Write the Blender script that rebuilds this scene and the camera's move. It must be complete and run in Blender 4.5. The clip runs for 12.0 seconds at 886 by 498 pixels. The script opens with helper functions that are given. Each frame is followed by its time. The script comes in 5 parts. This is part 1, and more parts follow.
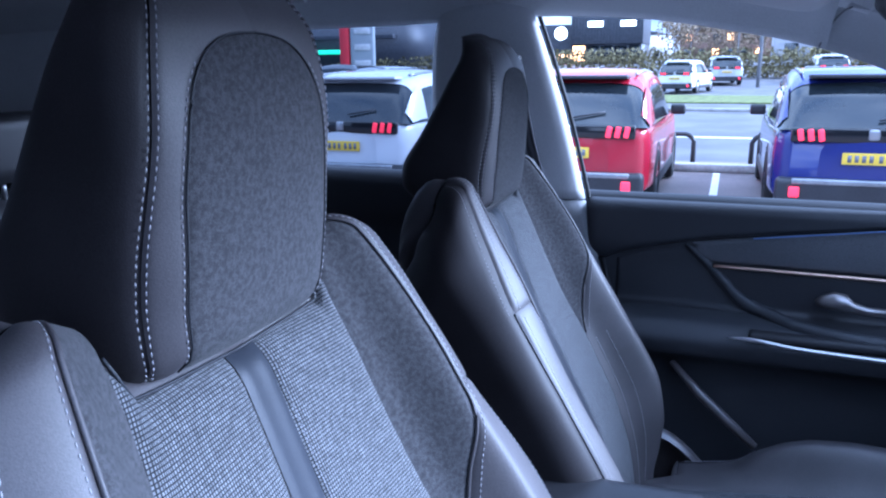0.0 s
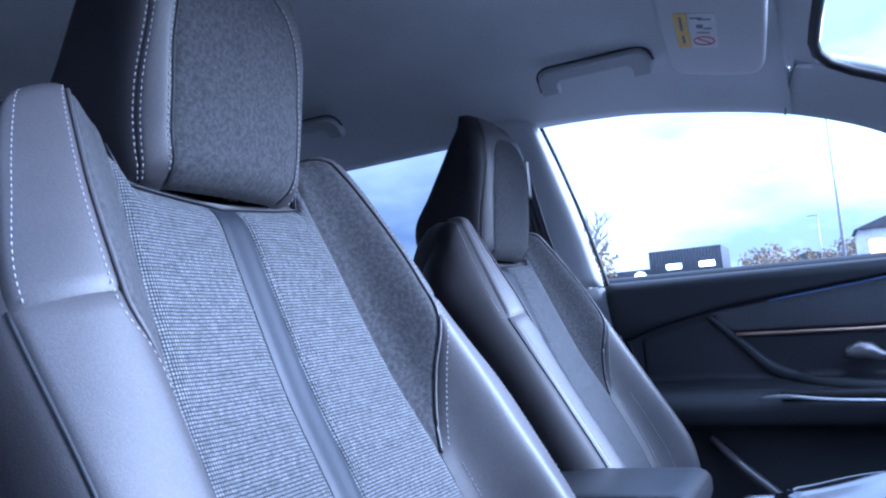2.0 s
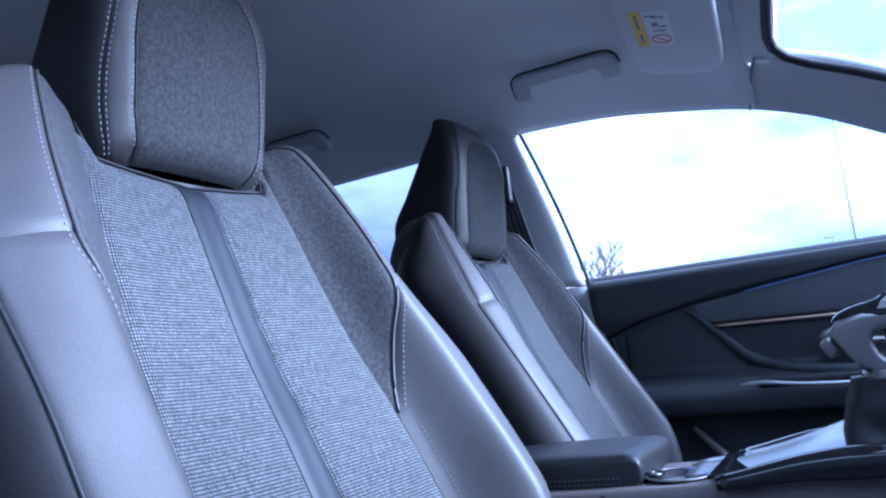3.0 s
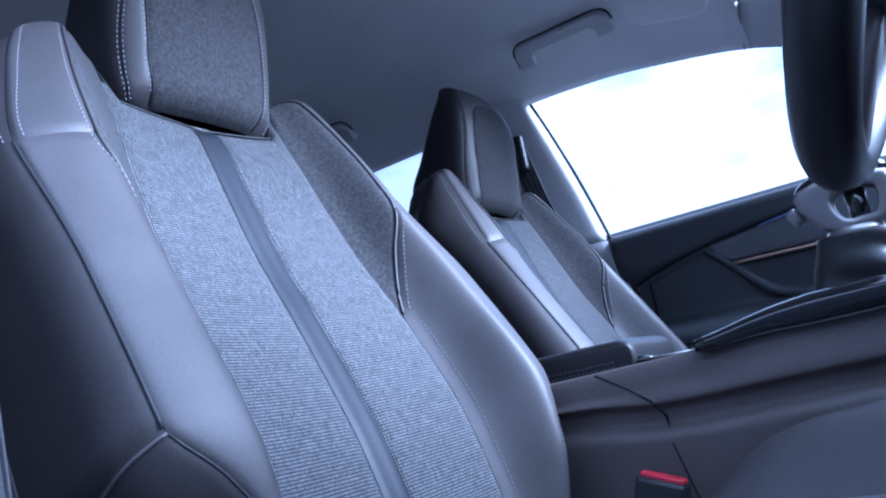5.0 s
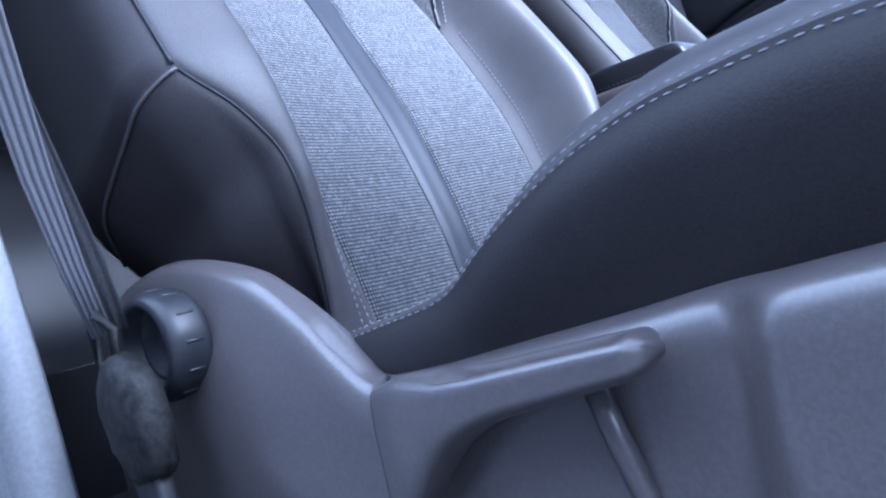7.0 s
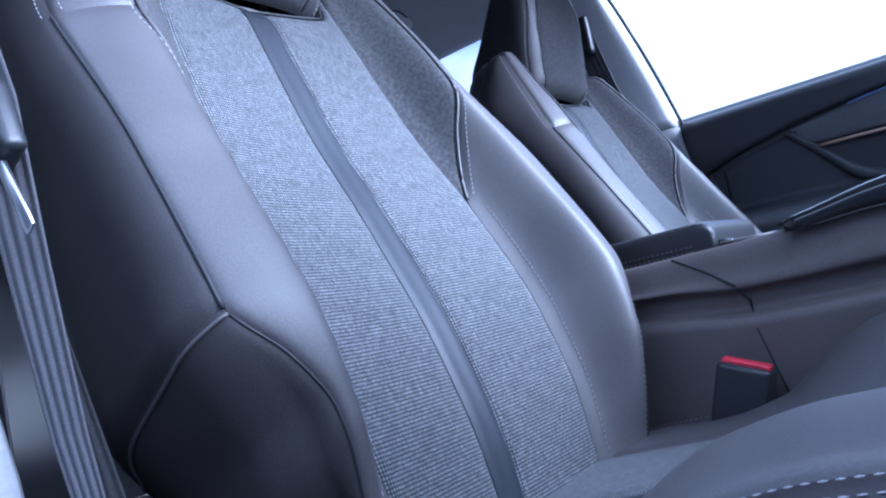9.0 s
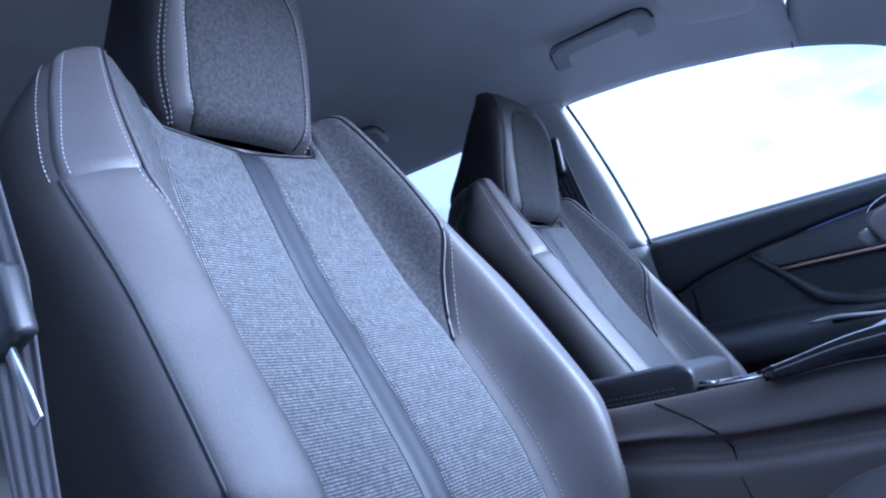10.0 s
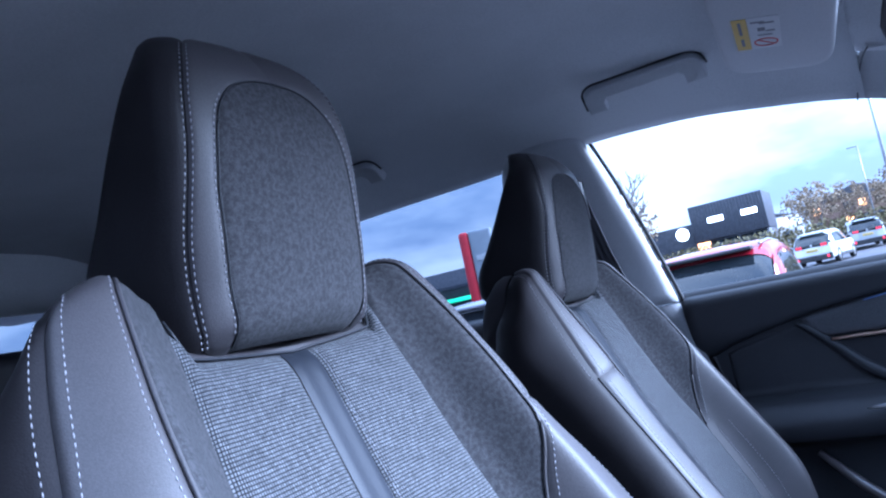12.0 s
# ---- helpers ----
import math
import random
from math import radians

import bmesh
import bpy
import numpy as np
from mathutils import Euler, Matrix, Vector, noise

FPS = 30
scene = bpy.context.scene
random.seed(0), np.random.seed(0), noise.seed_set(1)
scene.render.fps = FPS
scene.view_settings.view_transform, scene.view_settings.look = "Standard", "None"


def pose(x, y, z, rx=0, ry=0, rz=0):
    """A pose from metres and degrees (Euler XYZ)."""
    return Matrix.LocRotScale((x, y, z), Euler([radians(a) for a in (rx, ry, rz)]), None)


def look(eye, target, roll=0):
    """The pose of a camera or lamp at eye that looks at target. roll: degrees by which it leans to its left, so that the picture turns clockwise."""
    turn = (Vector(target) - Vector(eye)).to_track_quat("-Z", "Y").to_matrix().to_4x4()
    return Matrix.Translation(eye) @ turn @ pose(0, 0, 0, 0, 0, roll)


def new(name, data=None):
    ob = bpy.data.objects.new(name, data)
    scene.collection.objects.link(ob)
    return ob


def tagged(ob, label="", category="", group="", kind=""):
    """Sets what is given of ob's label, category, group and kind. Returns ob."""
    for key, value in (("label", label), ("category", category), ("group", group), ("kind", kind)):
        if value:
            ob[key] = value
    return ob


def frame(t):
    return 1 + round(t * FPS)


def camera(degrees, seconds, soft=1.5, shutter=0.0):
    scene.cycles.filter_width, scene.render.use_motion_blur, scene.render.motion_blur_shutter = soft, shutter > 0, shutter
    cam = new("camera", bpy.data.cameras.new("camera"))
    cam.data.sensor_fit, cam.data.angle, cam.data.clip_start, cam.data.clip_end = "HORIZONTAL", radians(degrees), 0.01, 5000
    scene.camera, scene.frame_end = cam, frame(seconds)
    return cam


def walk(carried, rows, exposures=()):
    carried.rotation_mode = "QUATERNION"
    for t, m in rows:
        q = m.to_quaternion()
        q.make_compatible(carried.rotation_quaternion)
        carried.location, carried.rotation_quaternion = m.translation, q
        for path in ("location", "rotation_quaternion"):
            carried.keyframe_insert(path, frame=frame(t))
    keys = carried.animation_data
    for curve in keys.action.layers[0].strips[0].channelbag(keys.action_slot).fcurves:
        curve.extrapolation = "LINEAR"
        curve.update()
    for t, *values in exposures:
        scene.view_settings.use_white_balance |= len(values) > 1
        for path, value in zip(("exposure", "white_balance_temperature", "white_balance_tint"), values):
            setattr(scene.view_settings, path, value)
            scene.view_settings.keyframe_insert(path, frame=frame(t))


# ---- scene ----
cam = camera(61.3, 12.0, 2.2)
PATH = [
    (0, (-0.015, 0.018, 1.352), (-0.707, 1.834, 0.879), -0.5),
    (0.2, (-0.02, 0.021, 1.335), (-0.751, 1.842, 0.952), -1.5),
    (0.5, (0.019, 0.003, 1.311), (-0.833, 1.794, 1.055), -2.4),
    (1, (0.062, -0.015, 1.199), (-0.853, 1.762, 1.164), -3.0),
    (1.5, (0.103, -0.052, 1.091), (-0.809, 1.724, 1.211), -3.5),
    (2, (0.149, -0.071, 1.02), (-0.747, 1.705, 1.228), -4.4),
    (2.5, (0.197, -0.081, 0.981), (-0.706, 1.683, 1.244), -5.3),
    (3, (0.223, -0.083, 0.942), (-0.695, 1.668, 1.243), -6.0),
    (5, (0.305, -0.11, 0.789), (-0.732, 1.556, 1.18), -10.6),
    (5.5, (0.307, -0.097, 0.715), (-0.878, 1.481, 1.038), -11.3),
    (6, (0.306, -0.083, 0.669), (-0.973, 1.445, 0.839), -12.1),
    (6.5, (0.308, -0.08, 0.659), (-1.002, 1.432, 0.636), -13.1),
    (8.5, (0.284, -0.072, 0.708), (-0.997, 1.463, 0.749), -12.4),
    (9, (0.271, -0.079, 0.776), (-0.949, 1.496, 0.945), -11.1),
    (9.5, (0.275, -0.091, 0.812), (-0.882, 1.515, 1.097), -10.5),
    (10, (0.269, -0.104, 0.838), (-0.819, 1.532, 1.214), -10.8),
    (10.5, (0.262, -0.11, 0.861), (-0.776, 1.535, 1.325), -11.7),
    (11, (0.238, -0.098, 0.862), (-0.787, 1.534, 1.397), -12.6),
    (11.25, (0.194, -0.058, 0.856), (-0.833, 1.561, 1.424), -13.2),
    (11.5, (0.164, -0.013, 0.93), (-0.876, 1.621, 1.431), -12.8),
    (11.75, (0.142, -0.012, 1.041), (-0.896, 1.664, 1.382), -12.4),
    (12, (0.096, -0.029, 1.147), (-0.892, 1.699, 1.331), -11.9),
]
EXPOSURE = [(0.0, 1.30, 4550, 13), (0.5, 1.46, 4550, 13), (1.0, 1.38, 4550, 13), (2.0, 1.30, 4500, 13), (5.0, 1.37, 4550, 13), (5.6, 1.46, 4650, 13), (6.5, 1.92, 4850, 13), (8.5, 1.82, 4850, 13), (9.2, 1.46, 4650, 13), (10.0, 1.37, 4600, 12), (11.3, 1.30, 4600, 12), (12.0, 1.25, 4600, 12)]
walk(cam, [(t, look(eye, target, roll)) for t, eye, target, roll in PATH], EXPOSURE)

# ---- world, sun and exposure ----
world = bpy.data.worlds.new("world")
scene.world = world
world.use_nodes = True
wn, wl = world.node_tree.nodes, world.node_tree.links
wn.clear()
w_out = wn.new("ShaderNodeOutputWorld")
w_bg = wn.new("ShaderNodeBackground")
w_sky = wn.new("ShaderNodeTexSky")
w_sky.sky_type, w_sky.sun_disc = "NISHITA", False
w_sky.sun_elevation, w_sky.sun_rotation = radians(27), radians(69)
w_sky.air_density, w_sky.dust_density, w_sky.ozone_density = 1.0, 3.0, 1.5
w_co = wn.new("ShaderNodeTexCoord")
w_map = wn.new("ShaderNodeMapping")
w_map.inputs["Scale"].default_value = (1.6, 1.6, 5.0)
w_noise = wn.new("ShaderNodeTexNoise")
w_noise.inputs["Scale"].default_value, w_noise.inputs["Detail"].default_value, w_noise.inputs["Roughness"].default_value = 1.7, 6, 0.55
w_ramp = wn.new("ShaderNodeValToRGB")
w_ramp.color_ramp.elements[0].position, w_ramp.color_ramp.elements[0].color = 0.38, (4.2, 5.2, 7.2, 1)
w_ramp.color_ramp.elements[1].position, w_ramp.color_ramp.elements[1].color = 0.62, (11.5, 12.0, 12.8, 1)
w_mix = wn.new("ShaderNodeMixRGB")
w_mix.inputs["Fac"].default_value = 0.82
wl.new(w_co.outputs["Generated"], w_map.inputs["Vector"])
wl.new(w_map.outputs["Vector"], w_noise.inputs["Vector"])
wl.new(w_noise.outputs["Fac"], w_ramp.inputs["Fac"])
wl.new(w_sky.outputs["Color"], w_mix.inputs["Color1"])
wl.new(w_ramp.outputs["Color"], w_mix.inputs["Color2"])
w_sep, w_up, w_lift = wn.new("ShaderNodeSeparateXYZ"), wn.new("ShaderNodeMapRange"), wn.new("ShaderNodeMixRGB")
w_up.inputs["From Min"].default_value, w_up.inputs["From Max"].default_value = 0.05, 0.9
w_up.inputs["To Min"].default_value, w_up.inputs["To Max"].default_value = 1.0, 2.2
w_lift.blend_type, w_lift.inputs["Fac"].default_value = "MULTIPLY", 1.0
wl.new(w_co.outputs["Generated"], w_sep.inputs["Vector"])
wl.new(w_sep.outputs["Z"], w_up.inputs["Value"])
wl.new(w_mix.outputs["Color"], w_lift.inputs["Color1"])
wl.new(w_up.outputs["Result"], w_lift.inputs["Color2"])
wl.new(w_lift.outputs["Color"], w_bg.inputs["Color"])
w_bg.inputs["Strength"].default_value = 0.074
wl.new(w_bg.outputs["Background"], w_out.inputs["Surface"])

sun = new("sun", bpy.data.lights.new("sun", "SUN"))
sun.data.energy, sun.data.angle, sun.data.color = 5.0, radians(36), (0.97, 0.97, 1.0)
sun.matrix_world = look((8.3, 3.2, 4.5), (0, 0, 0))


# ---- materials ----
def material(name, color, rough=0.5, metal=0.0, vary=0.15, scale=40.0, bump=0.0, bump_scale=None, coarse=3.0, spec=0.5, sheen=0.0, coat=0.0):
    """A procedural surface: base colour varied at two scales, with fine relief."""
    m = bpy.data.materials.new(name)
    m.use_nodes = True
    n, l = m.node_tree.nodes, m.node_tree.links
    b = n["Principled BSDF"]
    co = n.new("ShaderNodeTexCoord")
    fine, big = n.new("ShaderNodeTexNoise"), n.new("ShaderNodeTexNoise")
    fine.inputs["Scale"].default_value, fine.inputs["Detail"].default_value = scale, 4
    big.inputs["Scale"].default_value, big.inputs["Detail"].default_value = coarse, 3
    add = n.new("ShaderNodeMath")
    add.operation = "ADD"
    ramp = n.new("ShaderNodeValToRGB")
    lo, hi = [max(0, c * (1 - vary)) for c in color], [min(1, c * (1 + vary)) for c in color]
    ramp.color_ramp.elements[0].position, ramp.color_ramp.elements[0].color = 0.7, (*lo, 1)
    ramp.color_ramp.elements[1].position, ramp.color_ramp.elements[1].color = 1.0, (*hi, 1)
    half = n.new("ShaderNodeMath")
    half.operation, half.inputs[1].default_value = "MULTIPLY", 0.85
    for tex in (fine, big):
        l.new(co.outputs["Object"], tex.inputs["Vector"])
    l.new(fine.outputs["Fac"], add.inputs[0])
    l.new(big.outputs["Fac"], add.inputs[1])
    l.new(add.outputs[0], half.inputs[0])
    l.new(half.outputs[0], ramp.inputs["Fac"])
    l.new(ramp.outputs["Color"], b.inputs["Base Color"])
    b.inputs["Roughness"].default_value, b.inputs["Metallic"].default_value = rough, metal
    b.inputs["Specular IOR Level"].default_value = spec
    b.inputs["Sheen Weight"].default_value = sheen
    b.inputs["Coat Weight"].default_value = coat
    if bump:
        bt = n.new("ShaderNodeTexVoronoi" if bump_scale else "ShaderNodeTexNoise")
        bt.inputs["Scale"].default_value = bump_scale or scale
        l.new(co.outputs["Object"], bt.inputs["Vector"])
        bn = n.new("ShaderNodeBump")
        bn.inputs["Strength"].default_value, bn.inputs["Distance"].default_value = bump, 0.001
        l.new(bt.outputs[0], bn.inputs["Height"])
        l.new(bn.outputs["Normal"], b.inputs["Normal"])
    return m


def glow(name, color, strength):
    m = bpy.data.materials.new(name)
    m.use_nodes = True
    b = m.node_tree.nodes["Principled BSDF"]
    b.inputs["Base Color"].default_value = (*color, 1)
    b.inputs["Emission Color"].default_value, b.inputs["Emission Strength"].default_value = (*color, 1), strength
    return m


def glass(name, tint=(1, 1, 1)):
    m = bpy.data.materials.new(name)
    m.use_nodes = True
    n, l = m.node_tree.nodes, m.node_tree.links
    n.clear()
    out, mix = n.new("ShaderNodeOutputMaterial"), n.new("ShaderNodeMixShader")
    clear, gloss, fres = n.new("ShaderNodeBsdfTransparent"), n.new("ShaderNodeBsdfGlossy"), n.new("ShaderNodeFresnel")
    clear.inputs["Color"].default_value = (*tint, 1)
    gloss.inputs["Roughness"].default_value = 0.02
    fres.inputs["IOR"].default_value = 1.25
    l.new(fres.outputs[0], mix.inputs[0])
    l.new(clear.outputs[0], mix.inputs[1])
    l.new(gloss.outputs[0], mix.inputs[2])
    l.new(mix.outputs[0], out.inputs["Surface"])
    return m


def weave_material(name, light, dark, row=0.0032, width=0.0027):
    """Woven cloth: upright columns of short light dashes on dark, at real size by the cloth's own coordinates in metres."""
    m = bpy.data.materials.new(name)
    m.use_nodes = True
    n, l = m.node_tree.nodes, m.node_tree.links
    b = n["Principled BSDF"]
    uv = n.new("ShaderNodeUVMap")
    uv.uv_map = "cloth"
    warp, wadd = n.new("ShaderNodeTexNoise"), n.new("ShaderNodeVectorMath")
    warp.inputs["Scale"].default_value = 130
    wscale = n.new("ShaderNodeVectorMath")
    wscale.operation, wscale.inputs["Scale"].default_value = "SCALE", 0.0009
    wadd.operation = "ADD"
    l.new(uv.outputs["UV"], warp.inputs["Vector"])
    l.new(warp.outputs["Color"], wscale.inputs[0])
    l.new(uv.outputs["UV"], wadd.inputs[0])
    l.new(wscale.outputs[0], wadd.inputs[1])
    brick = n.new("ShaderNodeTexBrick")
    brick.offset, brick.offset_frequency = 0.0, 2
    brick.inputs["Scale"].default_value = 1.0
    brick.inputs["Brick Width"].default_value, brick.inputs["Row Height"].default_value = width, row
    brick.inputs["Mortar Size"].default_value, brick.inputs["Mortar Smooth"].default_value = 0.00074, 0.6
    brick.inputs["Color1"].default_value = (*light, 1)
    brick.inputs["Color2"].default_value = (*[c * 0.62 for c in light], 1)
    brick.inputs["Mortar"].default_value = (*dark, 1)
    l.new(wadd.outputs[0], brick.inputs["Vector"])
    slub, mul = n.new("ShaderNodeTexNoise"), n.new("ShaderNodeMixRGB")
    smap = n.new("ShaderNodeMapping")
    smap.inputs["Scale"].default_value = (190, 75, 1)
    l.new(uv.outputs["UV"], smap.inputs["Vector"])
    l.new(smap.outputs["Vector"], slub.inputs["Vector"])
    slub.inputs["Scale"].default_value, slub.inputs["Detail"].default_value = 1.0, 4
    sramp = n.new("ShaderNodeValToRGB")
    sramp.color_ramp.elements[0].position, sramp.color_ramp.elements[0].color = 0.32, (0.74, 0.74, 0.75, 1)
    sramp.color_ramp.elements[1].position, sramp.color_ramp.elements[1].color = 0.68, (1.1, 1.1, 1.11, 1)
    mul.blend_type, mul.inputs["Fac"].default_value = "MULTIPLY", 1.0
    l.new(slub.outputs["Fac"], sramp.inputs["Fac"])
    l.new(brick.outputs["Color"], mul.inputs["Color1"])
    l.new(sramp.outputs["Color"], mul.inputs["Color2"])
    l.new(mul.outputs["Color"], b.inputs["Base Color"])
    b.inputs["Roughness"].default_value, b.inputs["Sheen Weight"].default_value = 0.85, 0.1
    b.inputs["Specular IOR Level"].default_value = 0.25
    bn = n.new("ShaderNodeBump")
    bn.inputs["Strength"].default_value, bn.inputs["Distance"].default_value, bn.invert = 0.5, 0.0006, True
    l.new(brick.outputs["Fac"], bn.inputs["Height"])
    l.new(bn.outputs["Normal"], b.inputs["Normal"])
    return m


M_LEATHER = material("leather", (0.056, 0.05, 0.054), 0.57, vary=0.2, scale=700, bump=0.1, bump_scale=900, coarse=11, spec=0.8, coat=0.06)
M_LEATHER.node_tree.nodes["Principled BSDF"].inputs["Coat Roughness"].default_value = 0.4
# Side vinyl, darkened so its colour holds the shade on the seat sides.
M_VINYL_SHADED = material("shaded side vinyl", (0.026, 0.023, 0.025), 0.55, vary=0.2, scale=700, bump=0.1, bump_scale=900, coarse=11, spec=0.32)
M_LEATHER_BLACK = material("black leather", (0.018, 0.018, 0.021), 0.4, vary=0.15, scale=700, bump=0.12, bump_scale=900, coarse=9)
M_STRIP = material("dark smooth leather", (0.026, 0.029, 0.038), 0.48, spec=0.3, vary=0.12, scale=700, bump=0.08, bump_scale=900, coarse=9)
M_SUEDE = material("grey melange felt", (0.064, 0.063, 0.067), 0.95, vary=0.3, scale=1000, bump=0.35, coarse=240, spec=0.12, sheen=0.06)
M_WEAVE = weave_material("woven cloth", (0.235, 0.24, 0.254), (0.014, 0.0145, 0.017))
M_PIPING = material("dark piping", (0.02, 0.021, 0.026), 0.5, vary=0.1)
M_THREAD = material("pale thread", (0.42, 0.41, 0.44), 0.7, vary=0.1, scale=900)
M_THREAD_DARK = material("grey thread", (0.2, 0.2, 0.23), 0.7, vary=0.1, scale=900)
M_PLASTIC = material("grained grey plastic", (0.112, 0.099, 0.1), 0.28, vary=0.13, scale=500, spec=1.0, bump=0.035, bump_scale=1400, coarse=6)
M_PLASTIC_DARK = material("black plastic", (0.022, 0.023, 0.028), 0.42, vary=0.15, scale=400, bump=0.1, bump_scale=1400)
M_DOOR_PAD = material("dark soft door trim", (0.03, 0.032, 0.038), 0.55, vary=0.12, scale=500, bump=0.2, bump_scale=1200)
M_DOOR_CLOTH = material("dark grey door cloth", (0.1, 0.102, 0.112), 0.8, vary=0.25, scale=600, bump=0.2)
M_LINER = material("pale grey headliner", (0.73, 0.735, 0.75), 0.95, vary=0.06, scale=300, bump=0.15, coarse=5, spec=0.2)
M_PILLAR = material("pale grey pillar trim", (0.6, 0.605, 0.62), 0.6, vary=0.05, scale=300, bump=0.1, bump_scale=1500)
M_PILLAR_LOW = material("grained grey lower trim", (0.2, 0.203, 0.215), 0.55, vary=0.1, scale=300, bump=0.06, bump_scale=1200)
M_WORN = material("worn grimy plastic", (0.011, 0.0105, 0.011), 0.65, vary=0.8, scale=220, bump=0.5, coarse=70, spec=0.35)
M_CONSOLE = material("brown-grey console plastic", (0.135, 0.115, 0.112), 0.42, vary=0.12, scale=500, bump=0.2, bump_scale=1400, coarse=6)
M_RUBBER = material("black rubber", (0.012, 0.012, 0.015), 0.6, vary=0.2)
M_CHROME = material("satin chrome", (0.55, 0.55, 0.57), 0.32, 1.0, vary=0.05)
M_SATIN = material("satin metal", (0.36, 0.34, 0.34), 0.42, 1.0, vary=0.06)
M_COPPER = material("satin copper trim", (0.78, 0.56, 0.44), 0.35, 1.0, vary=0.05)
M_RAMP = material("smooth satin grey", (0.3, 0.31, 0.34), 0.25, 0.4, vary=0.05)
M_GLOSS = material("piano black", (0.008, 0.008, 0.01), 0.08, vary=0.1, coat=0.6)
M_RED = material("red plastic", (0.65, 0.03, 0.06), 0.35, vary=0.05)
M_WEBBING = material("dark belt webbing", (0.05, 0.049, 0.057), 0.7, vary=0.25, scale=900, bump=0.3)
M_CARPET = material("black carpet", (0.018, 0.018, 0.021), 1.0, vary=0.4, scale=700, bump=0.5)
M_PAPER = material("white label", (0.75, 0.75, 0.76), 0.6, vary=0.03)
M_YELLOW = material("yellow label", (0.78, 0.55, 0.12), 0.6, vary=0.03)
M_INK = material("grey ink", (0.2, 0.2, 0.22), 0.6, vary=0.03)
M_INK_RED = material("red ink", (0.6, 0.08, 0.08), 0.6, vary=0.03)
M_AMBIENT = glow("blue ambient light", (0.12, 0.18, 0.4), 0.06)
M_PANE = glass("clear glass")
M_PANE_DARK = glass("tinted glass", (0.38, 0.4, 0.44))


# ---- builders ----
def mesh_object(name, verts, faces, mat, parent=None, label="", smooth=True, uv=None):
    me = bpy.data.meshes.new(name)
    me.from_pydata([tuple(map(float, v)) for v in verts], [], [tuple(map(int, q)) for q in faces])
    if uv is not None:
        layer = me.uv_layers.new(name="cloth")
        idx = np.empty(len(me.loops), dtype=np.int32)
        me.loops.foreach_get("vertex_index", idx)
        layer.data.foreach_set("uv", np.asarray(uv, dtype=np.float32)[idx].ravel())
    if smooth:
        me.polygons.foreach_set("use_smooth", [True] * len(me.polygons))
    me.materials.append(mat)
    me.update()
    ob = new(name, me)
    if parent is not None:
        ob.parent = parent
    if label:
        ob["label"] = label
    return ob


def part(name, bm, mat, parent=None, label="", smooth=True):
    """Links a bmesh as one mesh object under a thing or a part."""
    me = bpy.data.meshes.new(name)
    bm.to_mesh(me)
    bm.free()
    if smooth:
        me.polygons.foreach_set("use_smooth", [True] * len(me.polygons))
    me.materials.append(mat)
    ob = new(name, me)
    if parent is not None:
        ob.parent = parent
    if label:
        ob["label"] = label
    return ob


def thing(name, label, category, at=(0, 0, 0), group="", kind=""):
    ob = new(name)
    ob.location = at
    ob.empty_display_size = 0.05
    return tagged(ob, label, category, group, kind)


def grid_faces(nu, nv, close_u=False):
    out = []
    for j in range(nv - 1):
        for i in range(nu if close_u else nu - 1):
            a, b = j * nu + i, j * nu + (i + 1) % nu
            out.append((a, b, b + nu, a + nu))
    return out


def grid(name, fn, us, vs, mat, parent=None, label="", flip=False, close_u=False, caps=False, smooth=True):
    """A sheet through fn(u, v)."""
    verts = [fn(u, v) for v in vs for u in us]
    faces = grid_faces(len(us), len(vs), close_u)
    if caps:
        n, m = len(us), len(vs)
        faces += [tuple(range(n))[::-1], tuple(range((m - 1) * n, m * n))]
    if flip:
        faces = [q[::-1] for q in faces]
    return mesh_object(name, verts, faces, mat, parent, label, smooth)


def solidify(ob, thickness, offset=-1.0):
    md = ob.modifiers.new("thickness", "SOLIDIFY")
    md.thickness, md.offset = thickness, offset
    return ob


def box_bm(cx, cy, cz, sx, sy, sz, bevel=0.0, segments=2, bm=None, rot=None):
    """A bevelled block; adds to bm when one is given."""
    b = bmesh.new()
    bmesh.ops.create_cube(b, size=1.0)
    bmesh.ops.scale(b, vec=(sx, sy, sz), verts=b.verts)
    if bevel:
        bmesh.ops.bevel(b, geom=b.edges[:], offset=bevel, segments=segments, profile=0.6, affect="EDGES")
    if rot is not None:
        bmesh.ops.transform(b, matrix=rot, verts=b.verts)
    bmesh.ops.translate(b, vec=(cx, cy, cz), verts=b.verts)
    if bm is None:
        return b
    tmp = bpy.data.meshes.new("tmp")
    b.to_mesh(tmp)
    b.free()
    bm.from_mesh(tmp)
    bpy.data.meshes.remove(tmp)
    return bm


